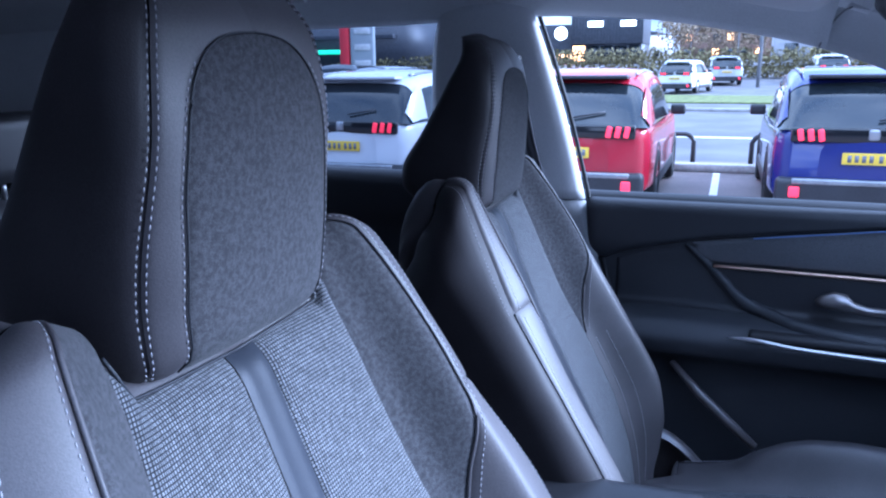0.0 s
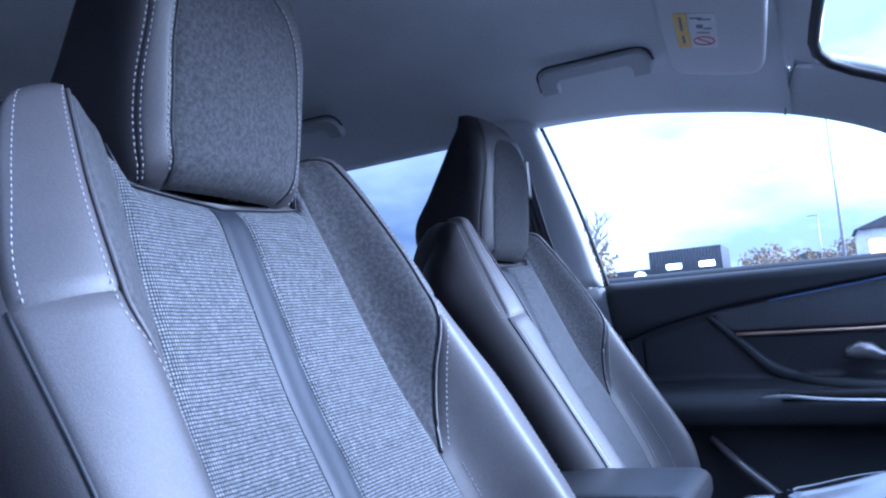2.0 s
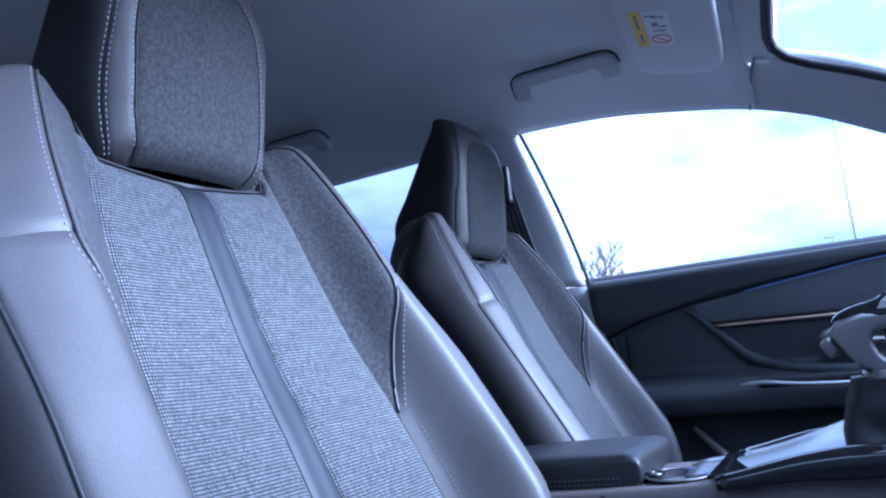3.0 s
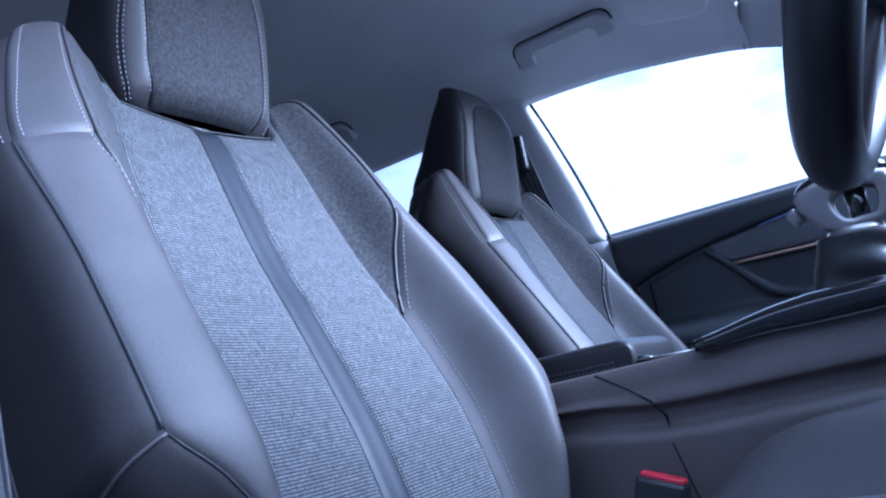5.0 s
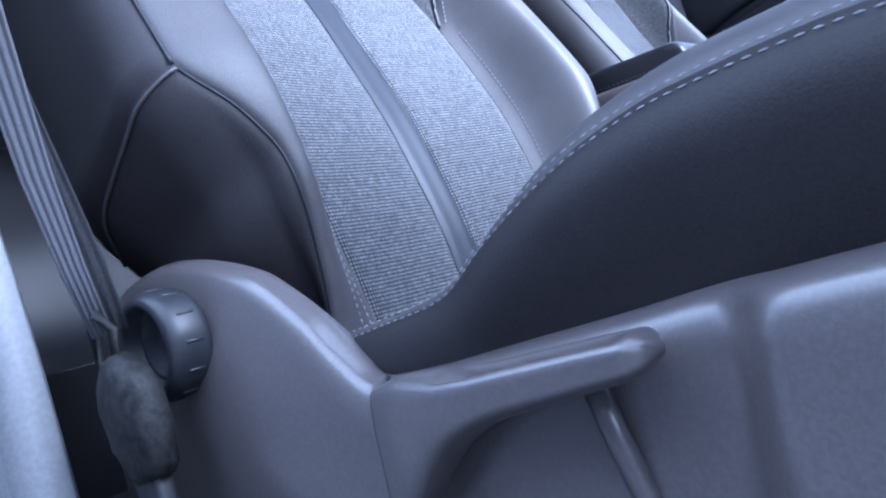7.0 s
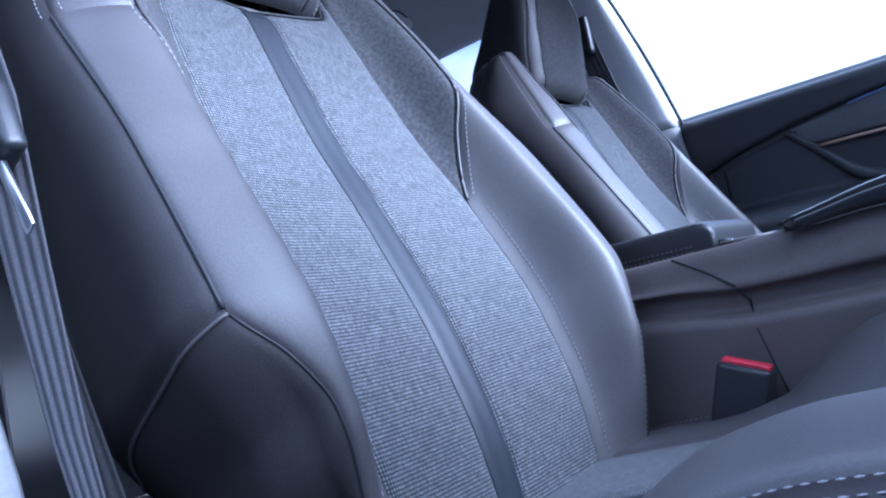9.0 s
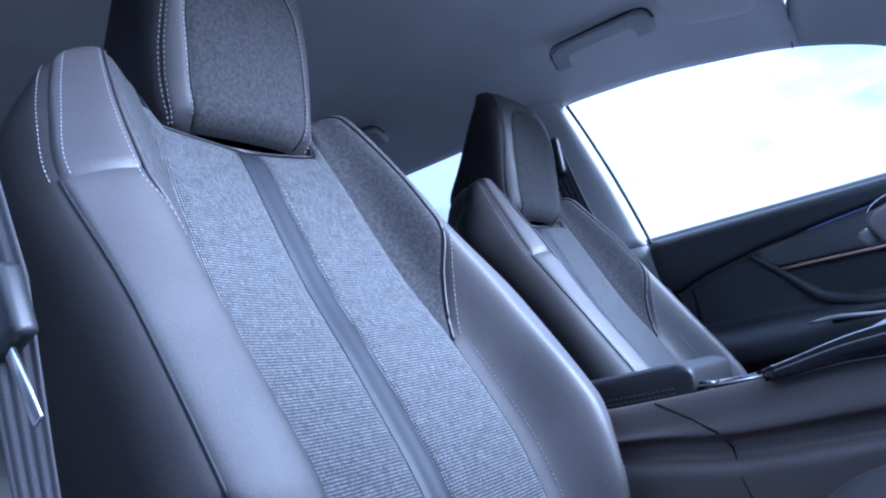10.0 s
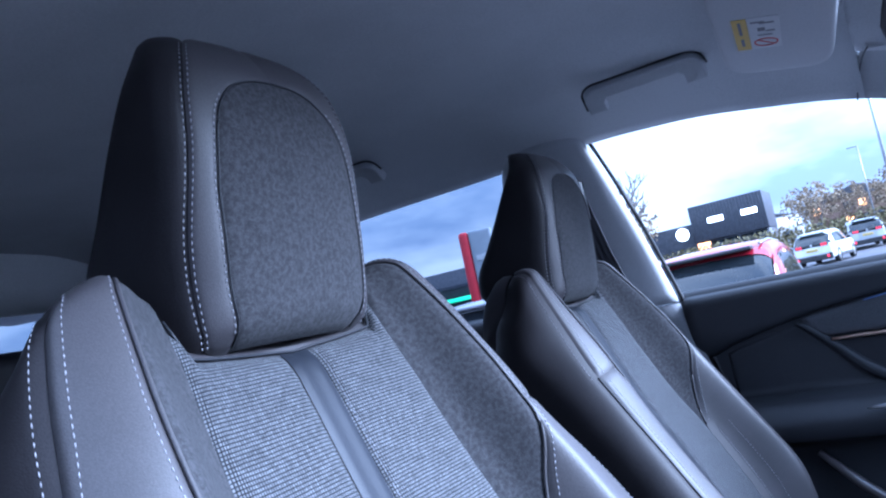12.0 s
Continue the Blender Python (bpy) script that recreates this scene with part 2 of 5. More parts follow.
def tube(name, pts, radius, mat, parent=None, label="", sides=8, close=False):
    """A round bar through the points; radius may be a list."""
    pts = [Vector(p) for p in pts]
    verts, n = [], len(pts)
    ref = Vector((0, 0, 1))
    for i, p in enumerate(pts):
        a, b = (pts[(i - 1) % n], pts[(i + 1) % n]) if close else (pts[max(i - 1, 0)], pts[min(i + 1, n - 1)])
        d = (b - a).normalized()
        x = d.cross(ref if abs(d.dot(ref)) < 0.95 else Vector((0, 1, 0))).normalized()
        y = d.cross(x)
        r = radius[i] if isinstance(radius, (list, tuple)) else radius
        for k in range(sides):
            w = 2 * math.pi * k / sides
            verts.append(p + x * math.cos(w) * r + y * math.sin(w) * r)
    faces = grid_faces(sides, n, True)
    if close:
        faces += [((n - 1) * sides + k, (n - 1) * sides + (k + 1) % sides, (k + 1) % sides, k) for k in range(sides)]
    else:
        faces += [tuple(range(sides))[::-1], tuple(range((n - 1) * sides, n * sides))]
    return mesh_object(name, verts, faces, mat, parent, label)


def prism(name, outline, depth, mat, parent=None, label="", bevel=0.0, matrix=None, smooth=False):
    """An outline in x, z pushed along y by depth, its edges bevelled."""
    bm = bmesh.new()
    low = [bm.verts.new((x, 0, z)) for x, z in outline]
    high = [bm.verts.new((x, depth, z)) for x, z in outline]
    bm.faces.new(low)
    bm.faces.new(high[::-1])
    n = len(outline)
    for i in range(n):
        bm.faces.new((low[i], high[i], high[(i + 1) % n], low[(i + 1) % n]))
    bmesh.ops.recalc_face_normals(bm, faces=bm.faces)
    if bevel:
        bmesh.ops.bevel(bm, geom=[e for e in bm.edges if abs(e.verts[0].co.y - e.verts[1].co.y) < 1e-6], offset=bevel, segments=3, profile=0.6, affect="EDGES")
    if matrix is not None:
        bmesh.ops.transform(bm, matrix=matrix, verts=bm.verts)
    return part(name, bm, mat, parent, label, smooth)


def lathe(name, profile, mat, parent=None, label="", matrix=None, sides=32):
    """A turned body: (radius, height) pairs round z."""
    m = matrix or Matrix.Identity(4)
    verts = [m @ Vector((r * math.cos(2 * math.pi * k / sides), r * math.sin(2 * math.pi * k / sides), h)) for r, h in profile for k in range(sides)]
    faces = grid_faces(sides, len(profile), True)
    n = (len(profile) - 1) * sides
    faces += [tuple(range(sides))[::-1], tuple(range(n, n + sides))]
    return mesh_object(name, verts, faces, mat, parent, label)


def curve1(x, xs, ys):
    """Smooth interpolation through (xs, ys), xs rising."""
    xs, ys = np.asarray(xs, float), np.asarray(ys, float)
    x = min(max(x, xs[0]), xs[-1])
    i = int(min(max(np.searchsorted(xs, x) - 1, 0), len(xs) - 2))
    h = xs[i + 1] - xs[i]

    def slope(k):
        if k == 0:
            return (ys[1] - ys[0]) / (xs[1] - xs[0])
        if k == len(xs) - 1:
            return (ys[-1] - ys[-2]) / (xs[-1] - xs[-2])
        a, b = (ys[k] - ys[k - 1]) / (xs[k] - xs[k - 1]), (ys[k + 1] - ys[k]) / (xs[k + 1] - xs[k])
        return 0.0 if a * b <= 0 else 2 * a * b / (a + b)

    t = (x - xs[i]) / h
    m0, m1 = slope(i) * h, slope(i + 1) * h
    return float((2 * t**3 - 3 * t**2 + 1) * ys[i] + (t**3 - 2 * t**2 + t) * m0 + (-2 * t**3 + 3 * t**2) * ys[i + 1] + (t**3 - t**2) * m1)


def table(*rows):
    """A smooth function from rising (x, y) pairs."""
    rows = sorted(rows)
    xs, ys = [r[0] for r in rows], [r[1] for r in rows]
    return lambda x: curve1(x, xs, ys)


def normal_at(fn, u, v, e=0.004):
    a, b = Vector(fn(u + e, v)) - Vector(fn(u - e, v)), Vector(fn(u, v + e)) - Vector(fn(u, v - e))
    n = a.cross(b)
    return n.normalized() if n.length > 1e-12 else Vector((1, 0, 0))


def panel(name, fn, left, right, low, high, nu, nv, mat, parent, label="", groove=0.004, soft=0.006, out=1.0, lift=0.0, side=1):
    """A sewn panel on the surface fn(u, v): between left(v) and right(v), from low(p) to high(p), sunk into its seams."""
    verts, uv, bound = [], [], []
    for j in range(nv):
        q = j / (nv - 1)
        for i in range(nu):
            p = i / (nu - 1)
            v = low(p) + (high(p) - low(p)) * q
            u = left(v) + (right(v) - left(v)) * p
            v = low(p) + (high(p) - low(p)) * q
            bound.append((u, v))
    pos = [Vector(fn(u, v)) for u, v in bound]
    arr = np.array(pos).reshape(nv, nu, 3)
    du = np.concatenate([np.zeros((nv, 1)), np.cumsum(np.linalg.norm(np.diff(arr, axis=1), axis=2), axis=1)], axis=1)
    dv = np.concatenate([np.zeros((1, nu)), np.cumsum(np.linalg.norm(np.diff(arr, axis=0), axis=2), axis=0)], axis=0)
    edge = np.minimum(np.minimum(du, du[:, -1:] - du), np.minimum(dv, dv[-1:, :] - dv))
    for k, (u, v) in enumerate(bound):
        j, i = divmod(k, nu)
        sink = groove * math.exp(-(edge[j, i] / soft) ** 1.5)
        verts.append(pos[k] + normal_at(fn, u, v) * out * (lift - sink))
        uv.append((du[j, i] - du[j, nu // 2] * 0.5, dv[j, i]))
    faces = grid_faces(nu, nv)
    if out * side < 0:
        faces = [q[::-1] for q in faces]
    return mesh_object(name, verts, faces, mat, parent, label, True, uv)


def stitches(name, pts, mat, parent, pitch=0.0058, length=0.0034, r=0.00052, label=""):
    """A row of single stitches along a line of points, lying on it."""
    pts = [Vector(p) for p in pts]
    verts, faces = [], []
    carry, on = 0.0, []
    seg = [(pts[i + 1] - pts[i]).length for i in range(len(pts) - 1)]
    total = sum(seg)

    def at(s):
        for i, g in enumerate(seg):
            if s <= g or i == len(seg) - 1:
                return pts[i].lerp(pts[i + 1], min(s / max(g, 1e-9), 1.0)), (pts[i + 1] - pts[i]).normalized()
            s -= g

    s = 0.0
    while s + length < total:
        (a, d), (b, _) = at(s), at(s + length)
        x = d.cross(Vector((0.3, 0.2, 0.93))).normalized()
        y = d.cross(x)
        base = len(verts)
        mid = a.lerp(b, 0.5)
        for c, k in ((a, 0.35), (mid, 1.0), (b, 0.35)):
            for w in range(5):
                t = 2 * math.pi * w / 5
                verts.append(c + (x * math.cos(t) + y * math.sin(t)) * r * k)
        for ring in range(2):
            for w in range(5):
                p0, p1 = base + ring * 5 + w, base + ring * 5 + (w + 1) % 5
                faces.append((p0, p1, p1 + 5, p0 + 5))
        faces += [tuple(base + w for w in range(5))[::-1], tuple(base + 10 + w for w in range(5))]
        s += pitch
    ob = mesh_object(name, verts, faces, mat, parent, label)
    ob["kind"] = "stuff"
    return ob


# ---- the seats ----
RECLINE = radians(26.5)
HEAD = radians(8.0)
T_CENTRE = table((0.05, -0.012), (0.02, 0.0), (-0.05, -0.003), (-0.13, -0.008), (-0.2, -0.011), (-0.3, -0.007), (-0.4, -0.006), (-0.5, -0.016), (-0.6, -0.042), (-0.68, -0.075))
T_INSERT = table((0.05, 0.119), (0.025, 0.117), (0.0, 0.115), (-0.08, 0.124), (-0.13, 0.129), (-0.2, 0.138), (-0.3, 0.15), (-0.4, 0.155), (-0.5, 0.151), (-0.6, 0.138), (-0.68, 0.13))
T_RIDGE = table((0.05, 0.206), (0.0, 0.234), (-0.06, 0.25), (-0.13, 0.26), (-0.28, 0.262), (-0.42, 0.264), (-0.5, 0.257), (-0.6, 0.243), (-0.68, 0.235))
T_RIDGE_D = table((0.05, 0.005), (0.0, 0.016), (-0.06, 0.022), (-0.13, 0.032), (-0.28, 0.056), (-0.42, 0.062), (-0.5, 0.042), (-0.6, -0.014), (-0.68, -0.05))
T_PEAK = table((0.05, 0.159), (0.0, 0.173), (-0.06, 0.188), (-0.11, 0.199), (-0.16, 0.204), (-0.28, 0.209), (-0.42, 0.213), (-0.5, 0.208), (-0.6, 0.2), (-0.68, 0.195))
T_FULL = table((0.05, 0.03), (0.0, 0.043), (-0.06, 0.052), (-0.11, 0.058), (-0.16, 0.06), (-0.28, 0.068), (-0.42, 0.078), (-0.5, 0.06), (-0.56, 0.026), (-0.6, -0.002), (-0.68, -0.04))
T_SIDE = table((0.05, 0.225), (0.0, 0.254), (-0.06, 0.27), (-0.13, 0.277), (-0.28, 0.282), (-0.42, 0.286), (-0.5, 0.28), (-0.6, 0.262), (-0.68, 0.25))
T_TOP = table((0, 0.048), (0.88, 0.055), (0.95, 0.06), (1.0, 0.064), (1.1, 0.068), (1.25, 0.071), (1.42, 0.072), (1.6, 0.067), (1.8, 0.056), (2.0, 0.037), (2.5, 0.009), (3, -0.012), (4, -0.04))
U_NODES = (0, 1, 1.5, 2, 2.5, 3, 4)
V_TOP = 0.05


def back_surface(inner):
    """The backrest's skin, its bolster slimmer on the inner side (-1 or 1): u 0 middle, 1 cloth edge, 2 bolster ridge, 4 back edge; v metres up the back from the top of the cloth."""

    def fn(u, v):
        a, s = abs(u), 1 if u >= 0 else -1
        c, w, r = T_CENTRE(v), T_INSERT(v), T_RIDGE(v)
        rd, fd, so = T_RIDGE_D(v), T_FULL(v), T_SIDE(v)
        across = curve1(a, U_NODES, (0, w, T_PEAK(v), r, so, so, so - 0.02))
        depth = curve1(a, U_NODES, (c, c + 0.012, fd, rd, rd - 0.04, -0.055, -0.115))
        vv = v
        if v > -0.13:
            k = (v + 0.13) / (V_TOP + 0.13)
            rise, side = T_TOP(a) + 0.13, max(0.0, min(1.0, (a - 0.9) / 0.15))
            r = 0.026 * side
            q = max(0.0, (k - 0.72) / 0.28) * math.pi / 2
            vv = -0.13 + (k / 0.72 * (rise - r) if q == 0 else rise - r + r * math.sin(q)) * side + k * rise * (1 - side)
            roll = max(0.0, (k - 0.55) / 0.45)
            depth -= 0.066 * roll**2.2 * (1 - side) + r * (1 - math.cos(q))
            turn = max(0.0, min(1.0, (k - 0.4) / 0.6))
            closing = 1 - (1 - turn**2.4) ** (1 / 2.4)
            across -= (across - w) * curve1(a, (0, 1.5, 1.8, 2.2, 3, 4), (0, 0, 0.09, 0.3, 0.44, 0.54)) * closing
        drift = curve1(v, (-0.45, -0.2, 0.0), (0.0, 0.008, 0.012)) * curve1(u, (-1, 0, 1, 1.6), (0, 1, 1, 0))
        if s == inner:
            across -= 0.013 * math.exp(-(((v + 0.13) / 0.075) ** 2)) * curve1(a, (0, 1, 1.5, 4), (0, 0, 1, 1))
        if v < -0.42:
            q = min(1.0, (-0.42 - v) / 0.07)
            across -= 0.028 * q * max(0.0, min(1.0, (a - 1.5) / 0.5))
            across -= 0.024 * max(0.0, min(1.0, (-0.52 - v) / 0.07)) * curve1(a, (0, 1.6, 2.1, 4), (0, 0, 1, 1))
        x = -0.342 - math.sin(RECLINE) * vv + math.cos(RECLINE) * depth
        z = 1.152 + math.cos(RECLINE) * vv + math.sin(RECLINE) * depth
        return (x, across * s + drift, z)

    return fn


def head_surface():
    """The head restraint's skin round its height: u -1..1 goes round from the back over the front, v 0..1 up."""
    half = table((0, 0.09), (0.04, 0.105), (0.12, 0.112), (0.35, 0.118), (0.6, 0.118), (0.8, 0.112), (0.92, 0.098), (0.97, 0.083), (1, 0.062))
    front = table((0, -0.03), (0.03, -0.008), (0.07, 0.006), (0.14, 0.014), (0.4, 0.03), (0.65, 0.039), (0.8, 0.037), (0.92, 0.024), (0.97, 0.012), (1, -0.006))
    back = table((0, -0.06), (0.04, -0.092), (0.12, -0.13), (0.22, -0.151), (0.32, -0.146), (0.5, -0.105), (0.75, -0.05), (0.92, -0.022), (0.97, -0.024), (1, -0.03))

    power = table((0, 4.2), (0.7, 4.2), (0.85, 3.7), (1, 2.7))

    def fn(u, v):
        t = u * math.pi
        a, f, b = half(v), front(v), back(v)
        n = 2 / power(v)
        s = a * math.copysign(abs(math.sin(t)) ** n, math.sin(t))
        k = math.copysign(abs(math.cos(t)) ** n, math.cos(t))
        mid = (f + b) / 2
        d = mid + (f - b) / 2 * k
        d -= 0.006 * (s / 0.12) ** 2 if k > 0 else 0.0
        h = 0.271 * v
        x = -0.322 - math.sin(HEAD) * h + math.cos(HEAD) * d
        z = 1.156 + math.cos(HEAD) * h + math.sin(HEAD) * d
        return (x, s + 0.011, z)

    def u_of(width, v):
        r = min(abs(width) / half(v), 0.999)
        return math.asin(r ** (power(v) / 2)) / math.pi

    return fn, u_of


C_RIDGE = table((-0.14, 0.60), (-0.08, 0.612), (-0.03, 0.618), (0.03, 0.628), (0.065, 0.636), (0.1, 0.659), (0.13, 0.676), (0.157, 0.688), (0.2, 0.699), (0.27, 0.705), (0.36, 0.7), (0.42, 0.68), (0.455, 0.62))
C_MID = table((-0.14, 0.592), (-0.05, 0.604), (0.03, 0.614), (0.15, 0.632), (0.27, 0.648), (0.37, 0.65), (0.43, 0.63), (0.455, 0.585))


def cushion_surface():
    """The cushion's skin: u as on the back, v the distance forward."""

    def fn(u, v):
        a, s = abs(u), 1 if u >= 0 else -1
        m, r = C_MID(v), C_RIDGE(v)
        wide = 0.244 + 0.012 * max(0, min(1, (v + 0.05) / 0.25))
        up = 0.016 * max(0.0, min(1.0, (v - 0.02) / 0.12))
        across = curve1(a, U_NODES, (0, 0.15, 0.205, wide, wide + 0.014, wide + 0.004, wide - 0.03))
        high = curve1(a, U_NODES, (m, m + 0.008, max(r, m) + up, r, r - 0.028, r - 0.075, 0.47))
        return (v, across * s, high)

    return fn


def const(c):
    return lambda x: c


def build_seat(name, label, place, outer, tuck=0.0):
    """A car seat; outer is -1 or 1, the side of its door; tuck moves the inner side's seam towards the cloth."""
    seat = thing(name, label, "car seat", place, "front seats")
    fn = back_surface(-outer)
    lo = -0.66
    strip_u = lambda v: 0.0168 / T_INSERT(v)
    shoulder = table((-0.292, 1.0), (-0.21, 1.24), (-0.137, 1.49), (-0.08, 1.49), (-0.03, 1.46), (0.0, 1.42), (0.02, 1.35), (0.035, 1.25), (0.045, 1.14), (0.05, 1.05))
    base_low = table((-0.66, 1.58), (-0.56, 1.61), (-0.5, 1.68), (-0.46, 1.82), (-0.42, 2.0), (-0.13, 2.0))
    base_seam = table((-0.66, 2.0), (-0.134, 1.99), (-0.06, 1.9), (0.0, 1.82), (0.05, 1.74))
    back = part("backrest", bmesh.new(), M_LEATHER, seat)
    for s in (-1, 1):
        sg = lambda f, s=s: (lambda v: s * f(v))
        shift = tuck if s != outer else 0.0
        low_in = lambda v, shift=shift: base_low(v) - shift * min(1.0, max(0.0, (v + 0.56) / 0.12))
        outer_seam = lambda v, shift=shift: base_seam(v) - shift
        panel("cloth_insert", fn, sg(strip_u), sg(const(1.0)), const(lo), const(0.0), 26, 70, M_WEAVE, back, "grey woven cloth", 0.003, 0.005, 1, 0.0, s)
        panel("shoulder_panel", fn, sg(const(1.0)), sg(shoulder), const(-0.292), const(V_TOP), 22, 50, M_SUEDE, back, "dark grey melange felt", 0.003, 0.004, 1, 0.0, s)
        panel("shoulder_side", fn, sg(shoulder), sg(outer_seam), const(-0.134), const(V_TOP), 22, 36, M_LEATHER, back, "", 0.003, 0.0035, 1, 0.0, s)
        panel("bolster", fn, sg(lambda v: max(1.0, shoulder(v)) if v > -0.292 else 1.0), sg(low_in), const(lo), const(-0.134), 26, 70, M_LEATHER, back, "", 0.0024, 0.0032, 1, 0.0, s)
        cut = lambda p: -0.42 - 0.03 * p
        panel("side_panel", fn, sg(outer_seam), sg(const(4.0)), cut, const(V_TOP), 30, 60, M_VINYL_SHADED, back, "", 0.0024, 0.0032, 1, 0.0, s)
        panel("lower_side_panel", fn, sg(low_in), sg(const(4.0)), const(lo), cut, 34, 36, M_VINYL_SHADED, back, "", 0.0016, 0.0028, 1, 0.0, s)
        line = lambda f, v0, v1, n=60, h=0.0006, s=s: [Vector(fn(s * f(v0 + (v1 - v0) * i / n), v0 + (v1 - v0) * i / n)) + normal_at(fn, s * f(v0 + (v1 - v0) * i / n), v0 + (v1 - v0) * i / n) * h for i in range(n + 1)]
        tube("piping", line(shoulder, -0.288, 0.048, 60, -0.0006), 0.0017, M_LEATHER, back, "leather piping", 8)
        tube("piping", line(lambda v, shift=shift: 2.0 - shift, -0.42, -0.134, 40, -0.0012), 0.0014, M_PIPING, back, "dark piping", 6)
        edge_pts = [(s * (2 - shift + (2 + shift) * k), cut(k)) for k in np.linspace(0, 1, 30)]
        tube("seam_ridge", [Vector(fn(u, v - 0.004)) + normal_at(fn, u, v - 0.004) * 0.0004 for u, v in edge_pts], 0.0013, M_LEATHER, back, "folded seam", 8)
        tube("piping", line(low_in, -0.64, -0.425, 40, -0.001), 0.0009, M_PIPING, back, "dark piping", 6)
        stitches("stitching", line(lambda v: shoulder(v) + 0.06, -0.285, 0.04, 60, 0.0002), M_THREAD, back, r=0.0005)
        for k in (-0.085, 0.085):
            stitches("stitching", line(lambda v, k=k: outer_seam(v) + k, -0.132, 0.045, 40, 0.0001), M_THREAD, back)
        stitches("stitching", line(const(1.1), -0.62, -0.3, 60, 0.0004), M_THREAD_DARK if s != outer else M_THREAD, back)
        if s != outer:
            stitches("stitching", line(lambda v: low_in(v) - 0.09, -0.6, -0.14, 60, 0.0002), M_THREAD_DARK, back)
        else:
            stitches("stitching", line(const(1.22), -0.62, -0.3, 60, 0.0004), M_THREAD, back)
    panel("centre_strip", fn, lambda v: -strip_u(v), strip_u, const(lo), const(0.0), 8, 70, M_STRIP, back, "smooth leather strip", 0.002, 0.003, 1)
    stitches("stitching", [Vector(fn(0.0205 / T_INSERT(v), v)) + Vector((0.9, 0, 0.44)) * 0.0004 for v in np.linspace(-0.63, -0.004, 60)], M_THREAD_DARK, back)
    panel("top_band", fn, const(-1.0), const(1.0), const(0.0), const(V_TOP), 40, 12, M_LEATHER, back, "", 0.0035, 0.005, 1)
    tube("piping", [Vector(fn(u, 0.0)) + Vector((0.9, 0, 0.44)) * -0.0005 for u in np.linspace(-1, 1, 41)], 0.0013, M_PIPING, back, "", 6)
    grid("back_shell", lambda u, v: Vector(fn(4, v)).lerp(Vector(fn(-4, v)), u) + Vector((-0.012 * math.sin(math.pi * u), 0, 0)), np.linspace(0, 1, 9), np.linspace(lo, V_TOP, 20), M_PLASTIC_DARK, back, "black back shell")
    def closing_fn(u, v):
        """The rounded top between the front skin and the back shell."""
        p, e = Vector(fn(u, V_TOP)), fn(4, V_TOP)
        w = v * math.pi / 2
        inward = (1 - 0.25 * (1 - math.cos(w))) if abs(u) > 1.2 else 1.0
        crest = 0.01 * math.sin(2 * w) * curve1(abs(u), (0, 1.0, 1.25, 1.8, 2.4, 4), (0, 0, 1, 1, 0, 0))
        return (p.x + (e[0] - p.x) * math.sin(w), p.y * inward, p.z + (e[2] - p.z) * (1 - math.cos(w)) + crest)

    grid("top_closing", closing_fn, np.linspace(-4, 4, 81), np.linspace(0, 1, 9), M_LEATHER, back)

    hf, hu = head_surface()
    head = part("head_restraint", bmesh.new(), M_LEATHER, seat)
    fab = table((0, 0.07), (0.04, 0.076), (0.2, 0.083), (0.4, 0.083), (0.58, 0.078), (0.67, 0.071), (0.725, 0.061), (0.76, 0.05), (0.782, 0.037), (0.795, 0.02), (0.8, 0.0))
    fw = lambda v: hu(fab(v), v)
    seam = table((0, 0.34), (0.3, 0.3), (0.6, 0.245), (1, 0.19))
    panel("cloth_front", hf, lambda v: -fw(v), fw, const(0.01), const(0.8), 40, 60, M_SUEDE, head, "dark grey melange felt", 0.0015, 0.003, 1)
    for s in (-1, 1):
        sg = lambda f, s=s: (lambda v: s * f(v))
        panel("leather_edge", hf, sg(lambda v: fw(v) if v < 0.8 else 0.0), sg(seam), const(0.0), const(1.0), 24, 121, M_LEATHER, head, "", 0.0015, 0.003, 1, 0.0, s)
        panel("side", hf, sg(seam), sg(const(1.0)), const(0.0), const(1.0), 30, 50, M_VINYL_SHADED, head, "", 0.003, 0.004, 1, 0.0, s)
        line = lambda f, v0, v1, n=50, h=0.0003, s=s: [Vector(hf(s * f(v), v)) + normal_at(hf, s * f(v), v) * h for v in np.linspace(v0, v1, n)]
        tube("piping", [Vector(hf(s * fw(v), v)) for v in 0.02 + 0.7799 * (1 - (1 - np.linspace(0, 1, 70)) ** 3)], 0.0008, M_PIPING, head, "dark piping", 6)
        for k in (-0.016, 0.016):
            stitches("stitching", line(lambda v, k=k: seam(v) + k, 0.03, 0.93), M_THREAD, head)
        stitches("stitching", line(lambda v: fw(v) + 0.014, 0.05, 0.74), M_THREAD, head)
    grid("underside", lambda u, v: Vector(hf(u, 0)).lerp(Vector(hf(-u, 0)), v) - Vector((0, 0, 0.036 * (4 * v * (1 - v)) ** 0.7 * math.sin(math.pi * u) ** 0.7)), np.linspace(0, 1, 24), np.linspace(0, 1, 13), M_LEATHER, head)
    grid("crown", lambda u, v: Vector(hf(u, 1)).lerp(Vector(hf(-u, 1)), v) + Vector((0, 0, 0.006 * 4 * v * (1 - v) * math.sin(math.pi * u))), np.linspace(0, 1, 20), np.linspace(0, 1, 9), M_LEATHER, head)
    for s in (-1, 1):
        tube("post", [(-0.385, s * 0.06, 1.13), (-0.378, s * 0.06, 1.2)], 0.007, M_CHROME, seat, "steel post", 12)

    cf = cushion_surface()
    cush = part("cushion", bmesh.new(), M_LEATHER, seat)
    strip_c = const(0.0165 / 0.15)
